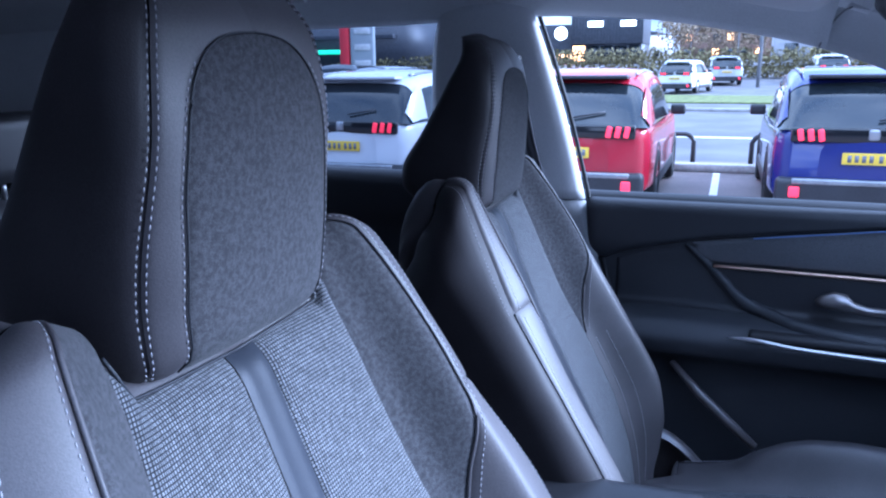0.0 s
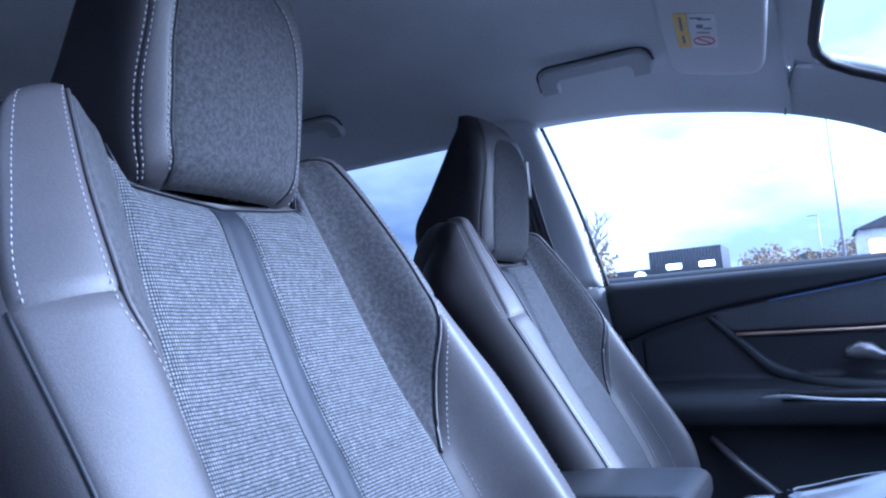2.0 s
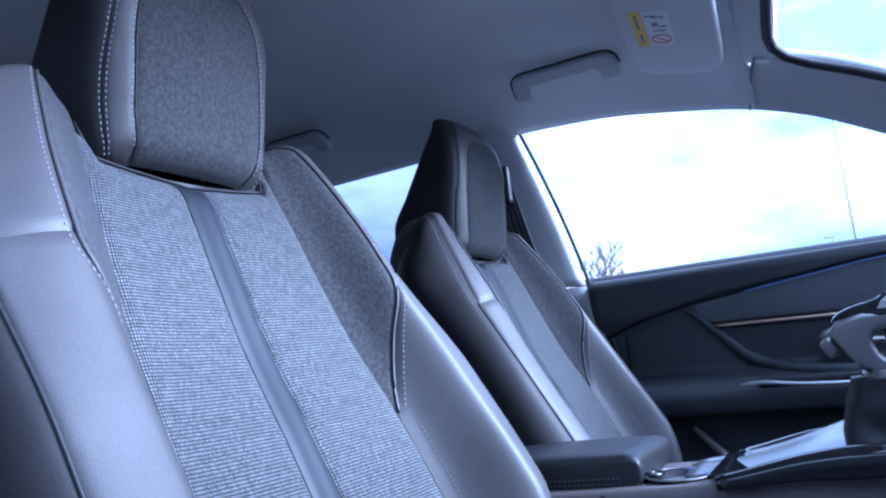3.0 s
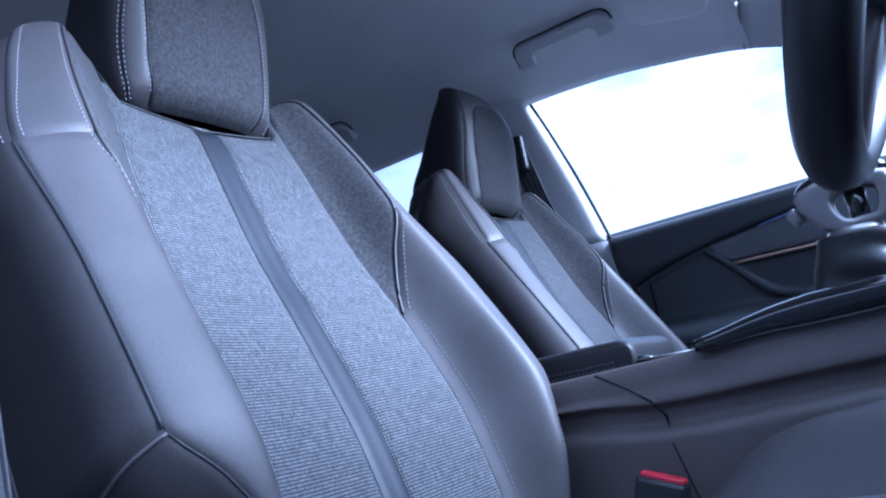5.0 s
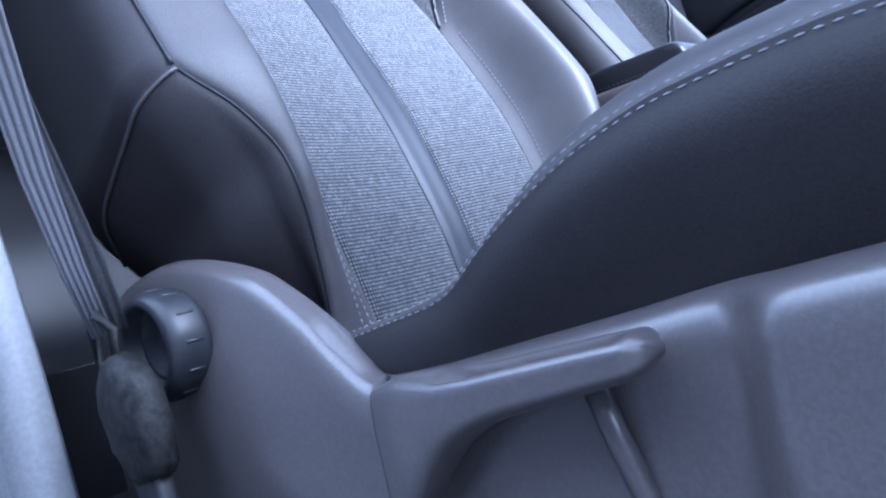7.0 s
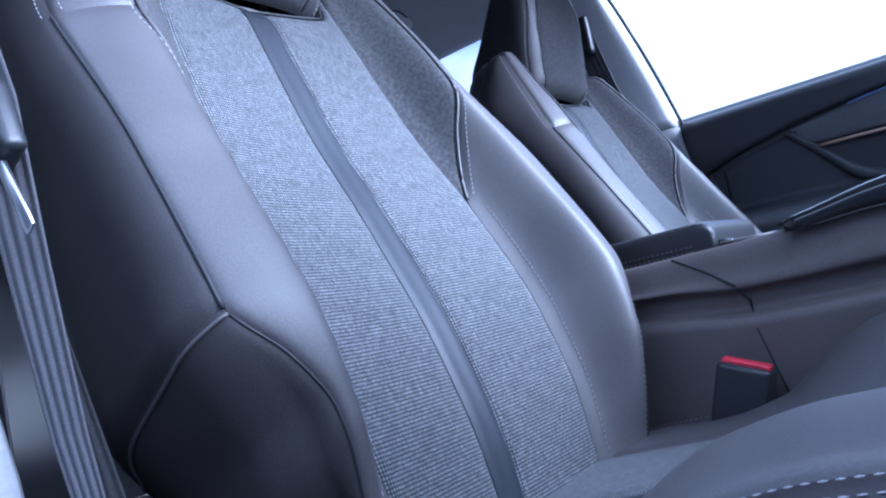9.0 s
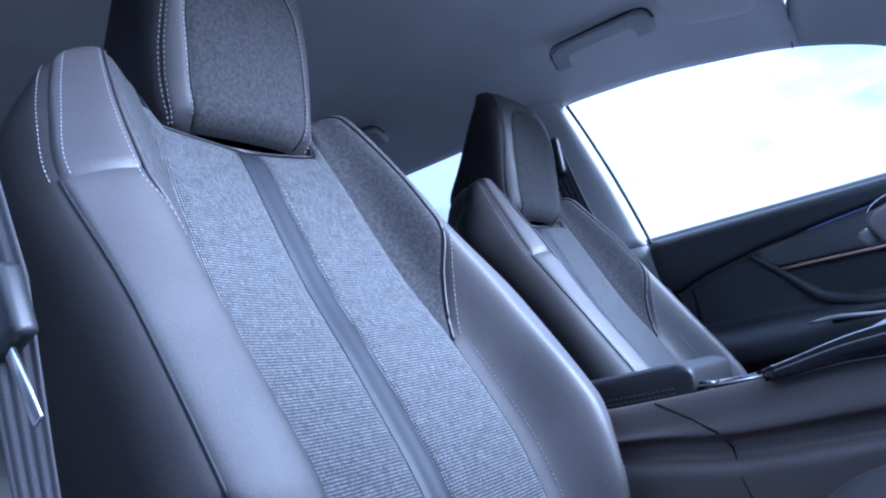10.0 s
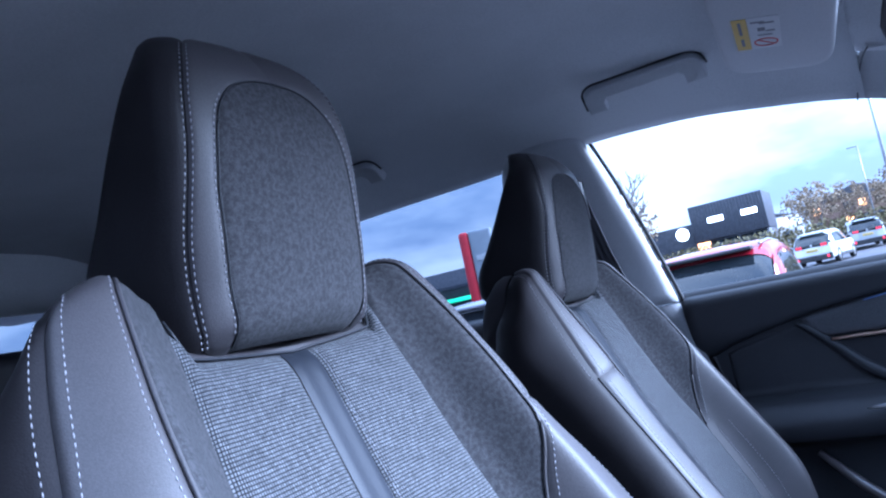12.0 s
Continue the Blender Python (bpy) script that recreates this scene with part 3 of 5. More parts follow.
    for s in (-1, 1):
        sg = lambda f, s=s: (lambda v: s * f(v))
        panel("cloth_insert", cf, sg(strip_c), sg(const(1.0)), const(-0.14), const(0.44), 24, 60, M_WEAVE, cush, "grey woven cloth", 0.003, 0.005, -1, 0.0, s)
        tail = -0.034 if s == outer else -0.14
        slant = lambda p, tail=tail: -0.14 + (tail + 0.14) * min(1.0, p * 2.5)
        panel("bolster", cf, sg(const(1.0)), sg(const(2.0)), slant, const(0.455), 24, 60, M_LEATHER, cush, "", 0.004, 0.005, -1, 0.0, s)
        panel("side_panel", cf, sg(const(2.0)), sg(const(4.0)), const(tail), const(0.455), 24, 60, M_VINYL_SHADED, cush, "", 0.003, 0.004, -1, 0.0, s)
        line = lambda f, v0, v1, n=80, h=0.0003, s=s: [Vector(cf(s * f(v), v)) - normal_at(cf, s * f(v), v) * h for v in np.linspace(v0, v1, n)]
        for k in (2.04, 2.14):
            stitches("stitching", line(lambda v, k=k: k, tail + 0.012, 0.44), M_THREAD, cush, r=0.00042)
        if s == outer:
            def tail_fn(u, w, s=s, tail=tail):
                """The rounded rear end of the bolster."""
                p = Vector(cf(s * u, tail))
                t = w * math.pi / 2
                return (p.x - 0.01 * math.sin(t), p.y - s * 0.05 * (1 - math.cos(t)), p.z - 0.004 * (1 - math.cos(t)))
            grid("bolster_end", tail_fn, np.linspace(1.4, 4, 30), np.linspace(0, 1, 8), M_LEATHER, cush)
    panel("centre_strip", cf, const(-0.11), const(0.11), const(-0.14), const(0.44), 8, 40, M_STRIP, cush, "smooth leather strip", 0.002, 0.003, -1)
    grid("front_closing", lambda u, v: Vector(cf(u, 0.455)).lerp(Vector((0.43, cf(u, 0.455)[1] * 0.95, 0.47)), v), np.linspace(-4, 4, 40), np.linspace(0, 1, 6), M_LEATHER, cush)

    # plastic shield with recliner knob and height lever on the door's side
    top = table((-0.24, 0.655), (-0.193, 0.68), (-0.15, 0.686), (-0.117, 0.683), (-0.06, 0.668), (-0.018, 0.64), (0.006, 0.616), (0.028, 0.6), (0.067, 0.603), (0.115, 0.61), (0.17, 0.618), (0.2, 0.623), (0.26, 0.631), (0.36, 0.64), (0.44, 0.63), (0.47, 0.58))

    def shield_fn(u, x):
        t = top(x)
        step = 0.02 / (1 + math.exp(-(x - 0.222) / 0.004))
        bulge = 0.012 * math.exp(-(((x + 0.09) / 0.07) ** 2))
        y = curve1(u, (0, 0.12, 0.25, 0.4, 0.7, 1), (0.250, 0.264 + step * 0.5, 0.276 + step, 0.284 + step, 0.288 + step + bulge, 0.285 + step))
        z = curve1(u, (0, 0.12, 0.25, 0.4, 0.7, 1), (t - 0.012, t - 0.001, t - 0.004, t - 0.022, t - 0.09, 0.43))
        return (x, outer * y, z)

    shield = grid("shield", shield_fn, np.linspace(0, 1, 24), np.linspace(-0.24, 0.47, 120), M_PLASTIC, seat, "grained dark grey plastic", flip=outer > 0)
    km = Matrix.Translation((-0.111, outer * 0.292, 0.636)) @ Matrix.Rotation(radians(90 * -outer), 4, "X")
    knob = lathe("knob", [(0.026, 0.0), (0.032, 0.0), (0.033, 0.004), (0.033, 0.018), (0.031, 0.024), (0.027, 0.026), (0.0245, 0.024), (0.024, 0.014), (0.021, 0.012), (0.0195, 0.015), (0.0175, 0.015), (0.0165, 0.008), (0.001, 0.007)], M_PLASTIC_DARK, seat, "ribbed recliner knob", km, 40)
    for k in range(12):
        w = 2 * math.pi * k / 12
        part("rib", box_bm(0.0326 * math.cos(w), 0.0326 * math.sin(w), 0.011, 0.0022, 0.0022, 0.011, 0.0007, 1, None, None), M_PLASTIC_DARK, knob).matrix_local = km
    lz = table((0.058, 0.566), (0.075, 0.577), (0.09, 0.586), (0.105, 0.5925), (0.127, 0.5985), (0.152, 0.603), (0.19, 0.609), (0.197, 0.61))
    lh = table((0.058, 0.036), (0.075, 0.03), (0.09, 0.022), (0.105, 0.0155), (0.127, 0.011), (0.152, 0.0095), (0.188, 0.0075), (0.194, 0.0045), (0.197, 0.0015))
    ly = table((0.058, 0.006), (0.08, 0.011), (0.12, 0.0155), (0.186, 0.014), (0.194, 0.008), (0.197, 0.002))

    def lever_fn(u, x):
        """A paddle with a shallow finger dish along its upper face."""
        c, d = math.cos(2 * math.pi * u), math.sin(2 * math.pi * u)
        dish = 0.0035 * max(0.0, 1 - ((x - 0.143) / 0.042) ** 6) * max(0.0, 1 - ((u - 0.235) / 0.1) ** 4)
        return (x, outer * (0.302 + ly(x) * math.copysign(abs(c) ** 0.6, c)), lz(x) + lh(x) * math.copysign(abs(d) ** 0.6, d) - dish)

    grid("lever", lever_fn, np.linspace(0, 1, 57)[:-1], np.concatenate([np.linspace(0.058, 0.186, 70), np.linspace(0.188, 0.197, 8)]), M_PLASTIC, seat, "height lever", flip=outer > 0, close_u=True, caps=True)
    tube("lever_gap", [(0.062, outer * 0.296, 0.606), (0.0575, outer * 0.3, 0.598), (0.06, outer * 0.303, 0.585), (0.068, outer * 0.303, 0.566), (0.08, outer * 0.302, 0.545), (0.092, outer * 0.3, 0.525)], 0.0013, M_RUBBER, seat, "dark gap round the lever", 6)
    tube("link", [(0.161, outer * 0.291, 0.6), (0.167, outer * 0.291, 0.575), (0.174, outer * 0.288, 0.545), (0.182, outer * 0.284, 0.5)], 0.005, M_PLASTIC, seat, "", 10)
    for sx in (0.0, 0.34):
        part("rail", box_bm(sx - 0.0, 0, 0.44, 0.12, 0.42, 0.06, 0.006), M_PLASTIC_DARK, seat)
    return seat


driver_seat = build_seat("driver_seat", "charcoal leather and woven cloth driver seat with pale stitching", (0, 0.447, 0), -1)
# The last value spreads the darkened vinyl over the bolster's shaded edge.
passenger_seat = build_seat("passenger_seat", "charcoal leather and woven cloth front passenger seat", (-0.025, 1.183, -0.025), 1, 0.17)


# ---- the cabin shell ----
MID = 0.815
WIN_TOP = table((-2.2, 1.33), (-1.6, 1.4), (-0.95, 1.432), (-0.65, 1.437), (-0.37, 1.445), (-0.2, 1.437), (0.0, 1.406), (0.1, 1.384), (0.22, 1.343), (0.32, 1.29), (0.5, 1.18), (0.75, 1.04))
ROOF = table((-2.3, 1.42), (-1.8, 1.53), (-1.2, 1.575), (-0.6, 1.585), (-0.2, 1.575), (0.05, 1.55), (0.2, 1.515), (0.3, 1.48))


def liner_fn(w, x):
    a, s = abs(w), 1 if w >= 0 else -1
    t, c = WIN_TOP(x), ROOF(x)
    y = curve1(a, (0, 0.3, 0.6, 0.75, 0.9, 1.0), (0, 0.3, 0.47, 0.555, 0.635, 0.685))
    z = curve1(a, (0, 0.3, 0.6, 0.75, 0.9, 1.0), (c, c - 0.012, c - 0.045, max(t + 0.075, c - 0.09), t + 0.035, t))
    return (x, MID + s * y, z)


liner = grid("ceiling", liner_fn, np.linspace(-1, 1, 61), np.linspace(-2.2, 0.13, 60), M_LINER)
solidify(liner, 0.03, -1.0)
tagged(liner, "pale grey cloth headliner of the car", "ceiling", kind="structure")
front = grid("ceiling", lambda w, k: liner_fn(w * 0.79, 0.128 + k * (0.075 - 0.03 * abs(w) ** 4)), np.linspace(-1, 1, 41), np.linspace(0, 1, 8), M_LINER)
solidify(front, 0.03, -1.0)
tagged(front, "pale grey front edge of the headliner", "ceiling", kind="structure")
def pillar_a(s):
    def fn(u, x):
        t, k = WIN_TOP(x), (x - 0.13) / 0.62
        return (x + 0.03 * u, MID + s * (0.685 + 0.06 * k - (0.125 - 0.05 * k) * u), t + (0.06 + 0.03 * k) * math.sin(u * math.pi / 2) ** 0.8)

    ob = grid("pillar", fn, np.linspace(0, 1, 12), np.linspace(0.115, 0.75, 24), M_PILLAR, flip=s > 0)
    solidify(ob, 0.02, -1.0)
    tagged(ob, "pale grey windscreen pillar trim", "pillar", kind="structure")
    line = [(0.205, 0.0, ROOF(0.2) - 0.002), (0.2, 0.3, ROOF(0.2) - 0.02), (0.183, 0.44, 1.462), (0.178, 0.49, 1.447), (0.182, 0.52, 1.436), (0.2, 0.547, 1.422), (0.235, 0.565, 1.405), (0.3, 0.58, 1.378), (0.4, 0.6, 1.33), (0.75, 0.665, 1.125)]
    joint = tube("trim", [Vector(fn(u, 0.118)) + Vector((0, 0, -0.002)) for u in np.linspace(0, 1, 10)], 0.0016, M_PILLAR_LOW)
    tagged(joint, "thin joint between headliner and pillar trim", "joint", kind="structure")
    edge = tube("trim", [(x, MID + s * y, z) for x, y, z in line], 0.0095, M_RUBBER)
    return tagged(edge, "black edge round the windscreen", "trim", kind="structure")


pillar_a(1)
pillar_a(-1)


def pillar_b(s):
    """The trim between the front and rear door windows, widening downwards."""
    f = table((0.42, -0.14), (0.58, -0.15), (0.72, -0.17), (0.95, -0.25), (1.09, -0.285), (1.24, -0.32), (1.38, -0.36), (1.47, -0.39))
    b = table((0.42, -0.5), (0.7, -0.52), (1.1, -0.6), (1.24, -0.612), (1.38, -0.6), (1.47, -0.575))
    yy = table((0.42, 0.725), (0.7, 0.725), (1.0, 0.745), (1.1, 0.74), (1.25, 0.715), (1.45, 0.675), (1.47, 0.668))

    def fn(u, z):
        x = f(z) + (b(z) - f(z)) * u
        y = yy(z) - 0.022 * math.sin(math.pi * min(max(u, 0), 1)) ** 0.5
        return (x, MID + s * y, z)

    low = grid("pillar", fn, np.linspace(0, 1, 20), np.linspace(0.42, 1.08, 20), M_PILLAR_LOW, flip=s < 0)
    solidify(low, 0.03, 1.0)
    tagged(low, "grained grey lower pillar trim between the doors", "pillar", kind="structure")
    high = grid("pillar", fn, np.linspace(0, 1, 20), np.linspace(1.083, 1.47, 20), M_PILLAR, flip=s < 0)
    solidify(high, 0.03, 1.0)
    tagged(high, "pale grey upper pillar trim between the doors", "pillar", kind="structure")
    if s < 0:
        return
    seal = tube("seal", [(f(z) + 0.006, MID + s * (yy(z) + 0.012), z) for z in np.linspace(0.42, 1.45, 30)], 0.0045, M_RUBBER)
    tagged(seal, "black rubber door seal along the pillar", "seal", kind="structure")


pillar_b(1)
pillar_b(-1)


def door_panel(name, x0, x1, s, sill, label):
    """An inner door: rounded sill, hollow middle, armrest ledge and pocket below."""
    d = thing(name, label, "car door", (0, MID, 0))
    prof_z = (sill - 0.005, sill + 0.004, sill - 0.004, sill - 0.03, sill - 0.09, sill - 0.14, 0.88, 0.862, 0.85, 0.82, 0.79, 0.775, 0.7, 0.5, 0.42)
    prof_y = (0.79, 0.772, 0.757, 0.748, 0.75, 0.757, 0.757, 0.74, 0.7, 0.672, 0.68, 0.71, 0.735, 0.735, 0.735)
    us = np.linspace(0, 1, len(prof_z))

    def fn(u, x):
        return (x, s * curve1(u, us, prof_y), curve1(u, us, prof_z))

    body = grid("panel", fn, np.linspace(0, 1, 70), np.linspace(x0, x1, 40), M_DOOR_PAD, d, "", flip=s < 0)
    solidify(body, 0.02, -1.0)
    return d


DOOR_Y = table((1.091, 0.757), (1.065, 0.748), (1.005, 0.75), (0.955, 0.757), (0.88, 0.757), (0.862, 0.74), (0.85, 0.7), (0.82, 0.672), (0.79, 0.68), (0.775, 0.71), (0.7, 0.735), (0.5, 0.735))
front_door = door_panel("passenger_door", -0.3, 0.8, 1, 1.095, "closed front passenger door with dark soft trim")
rear_door = door_panel("rear_door", -1.25, -0.6, 1, 1.12, "closed rear door with dark trim behind the passenger")
rear_door_near = door_panel("rear_door", -1.25, -0.6, -1, 1.19, "closed rear door with dark trim behind the driver")


# ---- door trim of the passenger's door ----
def on_door(x, z, out=0.0):
    return (x, DOOR_Y(z) - out, z)


ridge_z = table((-0.074, 1.0), (-0.026, 0.953), (0.043, 0.886), (0.09, 0.868), (0.128, 0.858), (0.294, 0.848), (0.6, 0.84))
upper_z = table((-0.24, 0.955), (-0.2, 0.972), (-0.15, 0.986), (-0.09, 1.0), (-0.05, 1.009), (0.05, 1.024), (0.17, 1.04), (0.29, 1.055), (0.6, 1.075))


def band(name, low, high, x0, x1, out, mat, label, nx=50, nu=14):
    """A padded strip of trim that stands proud of the door, with rounded edges."""
    def fn(u, x):
        z = low(x) * (1 - u) + high(x) * u
        ends = min(1.0, min(x - x0, x1 - x) / 0.012)
        return on_door(x, z, out * (0.25 + 0.75 * (1 - (1 - math.sqrt(max(0.0, ends * (2 - ends)))) ** 2) * min(1.0, (4 * u * (1 - u) * 2.2)) ** 0.5))

    return solidify(grid(name, fn, np.linspace(0, 1, nu), np.linspace(x0, x1, nx), mat, front_door, label), 0.014, 1.0)


band("upper_trim", lambda x: upper_z(x) + 0.004, lambda x: 1.088, -0.285, 0.6, 0.013, M_DOOR_PAD, "padded upper edge of the door", 60, 20)
band("cloth_panel", lambda x: max(ridge_z(x) + 0.004, 0.965 - 0.012 * max(0, x)), upper_z, -0.066, 0.6, 0.005, M_DOOR_CLOTH, "dark grey cloth insert")
band("gloss_panel", lambda x: ridge_z(x), lambda x: 0.955 - 0.012 * max(0, x), -0.018, 0.6, 0.001, M_PLASTIC_DARK, "dark recess below the metal strip")
band("rear_pad", lambda x: 0.868, lambda x: min(upper_z(x) - 0.006, ridge_z(x) - 0.006 if x > -0.074 else 2), -0.215, 0.075, 0.002, M_DOOR_PAD, "smooth dark pad")
rx = np.linspace(-0.078, 0.6, 60)
tube("ridge", [on_door(x, ridge_z(x), 0.001) for x in rx], [0.005 + 0.009 * min(1, (x + 0.078) / 0.12) for x in rx], M_DOOR_PAD, front_door, "rounded edge round the recess", 12)
tube("copper_strip", [on_door(x, 0.96 - 0.012 * max(0, x), 0.008) for x in np.linspace(-0.024, 0.6, 20)], 0.0038, M_COPPER, front_door, "satin copper strip", 8)
tube("light_strip", [on_door(x, upper_z(x), 0.012) for x in np.linspace(0.045, 0.6, 20)], 0.0012, M_AMBIENT, front_door, "thin blue ambient light", 8)
tube("door_handle", [(0.166, 0.73, 0.909), (0.176, 0.724, 0.914), (0.194, 0.719, 0.918), (0.21, 0.717, 0.916), (0.225, 0.718, 0.908), (0.25, 0.72, 0.903), (0.31, 0.728, 0.9)], [0.006, 0.013, 0.0175, 0.017, 0.011, 0.0085, 0.0075], M_SATIN, front_door, "satin chrome door handle", 14)
tube("pull_strip", [(x, 0.668 - 0.008 * min(1, (x - 0.01) / 0.05), 0.838 - 0.03 * (x - 0.015) + 0.006 * math.exp(-((x - 0.06) / 0.05) ** 2)) for x in np.linspace(0.01, 0.42, 24)], [0.0012 + 0.0035 * min(1, (x - 0.01) / 0.03) for x in np.linspace(0.01, 0.42, 24)], M_CHROME, front_door, "chrome edge of the grab cup", 8)
part("grab_cup", box_bm(0.18, 0.69, 0.842, 0.26, 0.034, 0.02, 0.008), M_RUBBER, front_door, "black grab recess")
tube("pocket_edge", [(-0.09, 0.715, 0.76), (-0.03, 0.705, 0.7), (0.04, 0.7, 0.64), (0.08, 0.7, 0.605)], [0.006, 0.01, 0.01, 0.008], M_PLASTIC, front_door, "edge of the door pocket", 10)
pane = grid("pane", lambda x, k: (x, 0.79 - 0.085 * k, 1.09 + (WIN_TOP(x) + 0.02 - 1.09) * k), np.linspace(-0.36, 0.6, 20), np.linspace(0, 1, 6), M_PANE, front_door, "clear side window")
pane.visible_shadow = False
for d, s in ((rear_door, 1), (rear_door_near, -1)):
    p = grid("pane", lambda x, k, s=s: (x, s * (0.79 - 0.085 * k), 1.1 + (WIN_TOP(x) + 0.02 - 1.1) * k), np.linspace(-1.25, -0.55, 14), np.linspace(0, 1, 6), M_PANE_DARK, d, "side window")
    p.visible_shadow = False
    tube("door_handle", [(-0.85, s * 0.725, 0.9), (-0.8, s * 0.72, 0.905), (-0.74, s * 0.725, 0.9)], [0.006, 0.009, 0.006], M_CHROME, d, "satin chrome door handle", 10)


# ---- behind: rear pillars, tailgate, bench, floor ----
def pillar_c(s):
    def fn(u, z):
        x0 = curve1(z, (0.4, 1.1, 1.3, 1.45), (-1.2, -1.22, -1.17, -1.1))
        return (x0 + (0.22 if s < 0 else 0.0) - 0.75 * u, MID + s * (0.74 - 0.1 * max(0, (z - 1.1) / 0.35) - 0.05 * u * u), z)

    ob = grid("pillar", fn, np.linspace(0, 1, 10), np.linspace(0.4, 1.47, 16), M_LINER, flip=s < 0)
    solidify(ob, 0.03, 1.0)
    return tagged(ob, "grey rear pillar trim", "pillar", kind="structure")


pillar_c(1)
pillar_c(-1)
tail = grid("tailgate", lambda y, z: (-1.98 + 0.22 * max(0, z - 0.95), y, z), np.linspace(0.05, 1.58, 20), np.linspace(0.4, 1.25, 8), M_DOOR_PAD)
tagged(solidify(tail, 0.04), "dark inner trim of the tailgate", "tailgate", kind="structure")
rear_pane = grid("window_1", lambda y, z: (-1.96 + 0.45 * (z - 1.05), y, z), np.linspace(0.42, 1.21, 12), np.linspace(1.25, 1.38, 6), M_PANE_DARK)
rear_pane.visible_shadow = False
tagged(rear_pane, "rear window of the car", "window", kind="structure")
for s in (-1, 1):
    cheek = grid("trim", lambda u, z, s=s: (-1.96 + 0.45 * (z - 1.05) + 0.004, MID + s * (0.395 + 0.36 * u), z), np.linspace(0, 1, 4), np.linspace(1.05, 1.5, 8), M_LINER)
    tagged(solidify(cheek, 0.02), "grey trim beside the rear window", "trim", kind="structure")
header = grid("trim", lambda y, z: (-1.96 + 0.45 * (z - 1.05) + 0.006, y, z), np.linspace(0.1, 1.53, 6), np.linspace(1.38, 1.58, 4), M_LINER)
tagged(solidify(header, 0.02), "grey trim above the rear window", "trim", kind="structure")
screen = grid("window_2", lambda y, k: (0.2 + 0.75 * k + 0.1 * (1 - ((y - MID) / 0.7) ** 2), y, 1.49 - 0.45 * k - 0.05 * ((y - MID) / 0.7) ** 2), np.linspace(0.2, 1.43, 20), np.linspace(0, 1, 10), M_PANE)
screen.visible_shadow = False
tagged(screen, "clear windscreen", "window", kind="structure")
dash = grid("dashboard", lambda y, k: (curve1(k, (0, 0.15, 0.35, 0.6, 1), (0.5, 0.47, 0.55, 0.75, 1.0)), y, curve1(k, (0, 0.15, 0.35, 0.6, 1), (0.5, 0.85, 0.98, 1.02, 1.03))), np.linspace(0.08, 1.55, 30), np.linspace(0, 1, 24), M_PLASTIC_DARK)
tagged(solidify(dash, 0.03), "plain dark dashboard under the windscreen", "dashboard", kind="structure")
floor = part("floor", box_bm(-0.6, MID, 0.37, 2.9, 1.5, 0.06, 0.005), M_CARPET)
tagged(floor, "black carpeted car floor", "floor", kind="structure")
for s in (-1, 1):
    sill = part("trim", box_bm(-0.55, MID + s * 0.79, 0.4, 2.8, 0.14, 0.1, 0.02, 3), M_PLASTIC_DARK)
    tagged(sill, "black door sill trim", "sill", kind="structure")

bench = thing("rear_bench", "dark rear bench seat with head restraints", "car seat", (-0.95, MID, 0.4))


def bench_fn(u, y):
    edge = max(0.0, abs(y) - 0.6) * 0.4
    return (curve1(u, (0, 0.2, 0.5, 0.62, 0.8, 0.95, 1), (0.12, 0.14, -0.1, -0.32, -0.42, -0.52, -0.56)) - edge * 0.2, y, curve1(u, (0, 0.2, 0.5, 0.62, 0.8, 0.95, 1), (0.0, 0.2, 0.17, 0.22, 0.48, 0.68, 0.68)) - edge)


grid("upholstery", bench_fn, np.linspace(0, 1, 50), np.linspace(-0.68, 0.68, 40), M_LEATHER_BLACK, bench, "black leather", flip=True)
part("back_board", box_bm(-0.58, 0, 0.34, 0.06, 1.36, 0.66, 0.02), M_CARPET, bench)
for y in (-0.42, 0.0, 0.42):
    bm = box_bm(0, 0, 0, 0.09, 0.25, 0.15, 0.035, 4)
    bmesh.ops.translate(bm, vec=(-0.53, y, 0.79), verts=bm.verts)
    part("head_restraint", bm, M_LEATHER_BLACK, bench)
    for k in (-0.05, 0.05):
        tube("post", [(-0.53, y + k, 0.66), (-0.53, y + k, 0.74)], 0.006, M_CHROME, bench, "", 8)

shelf = part("parcel_shelf", box_bm(-1.72, MID, 1.05, 0.5, 1.4, 0.015, 0.005), M_CARPET)
tagged(shelf, "black parcel shelf behind the rear bench", "shelf")


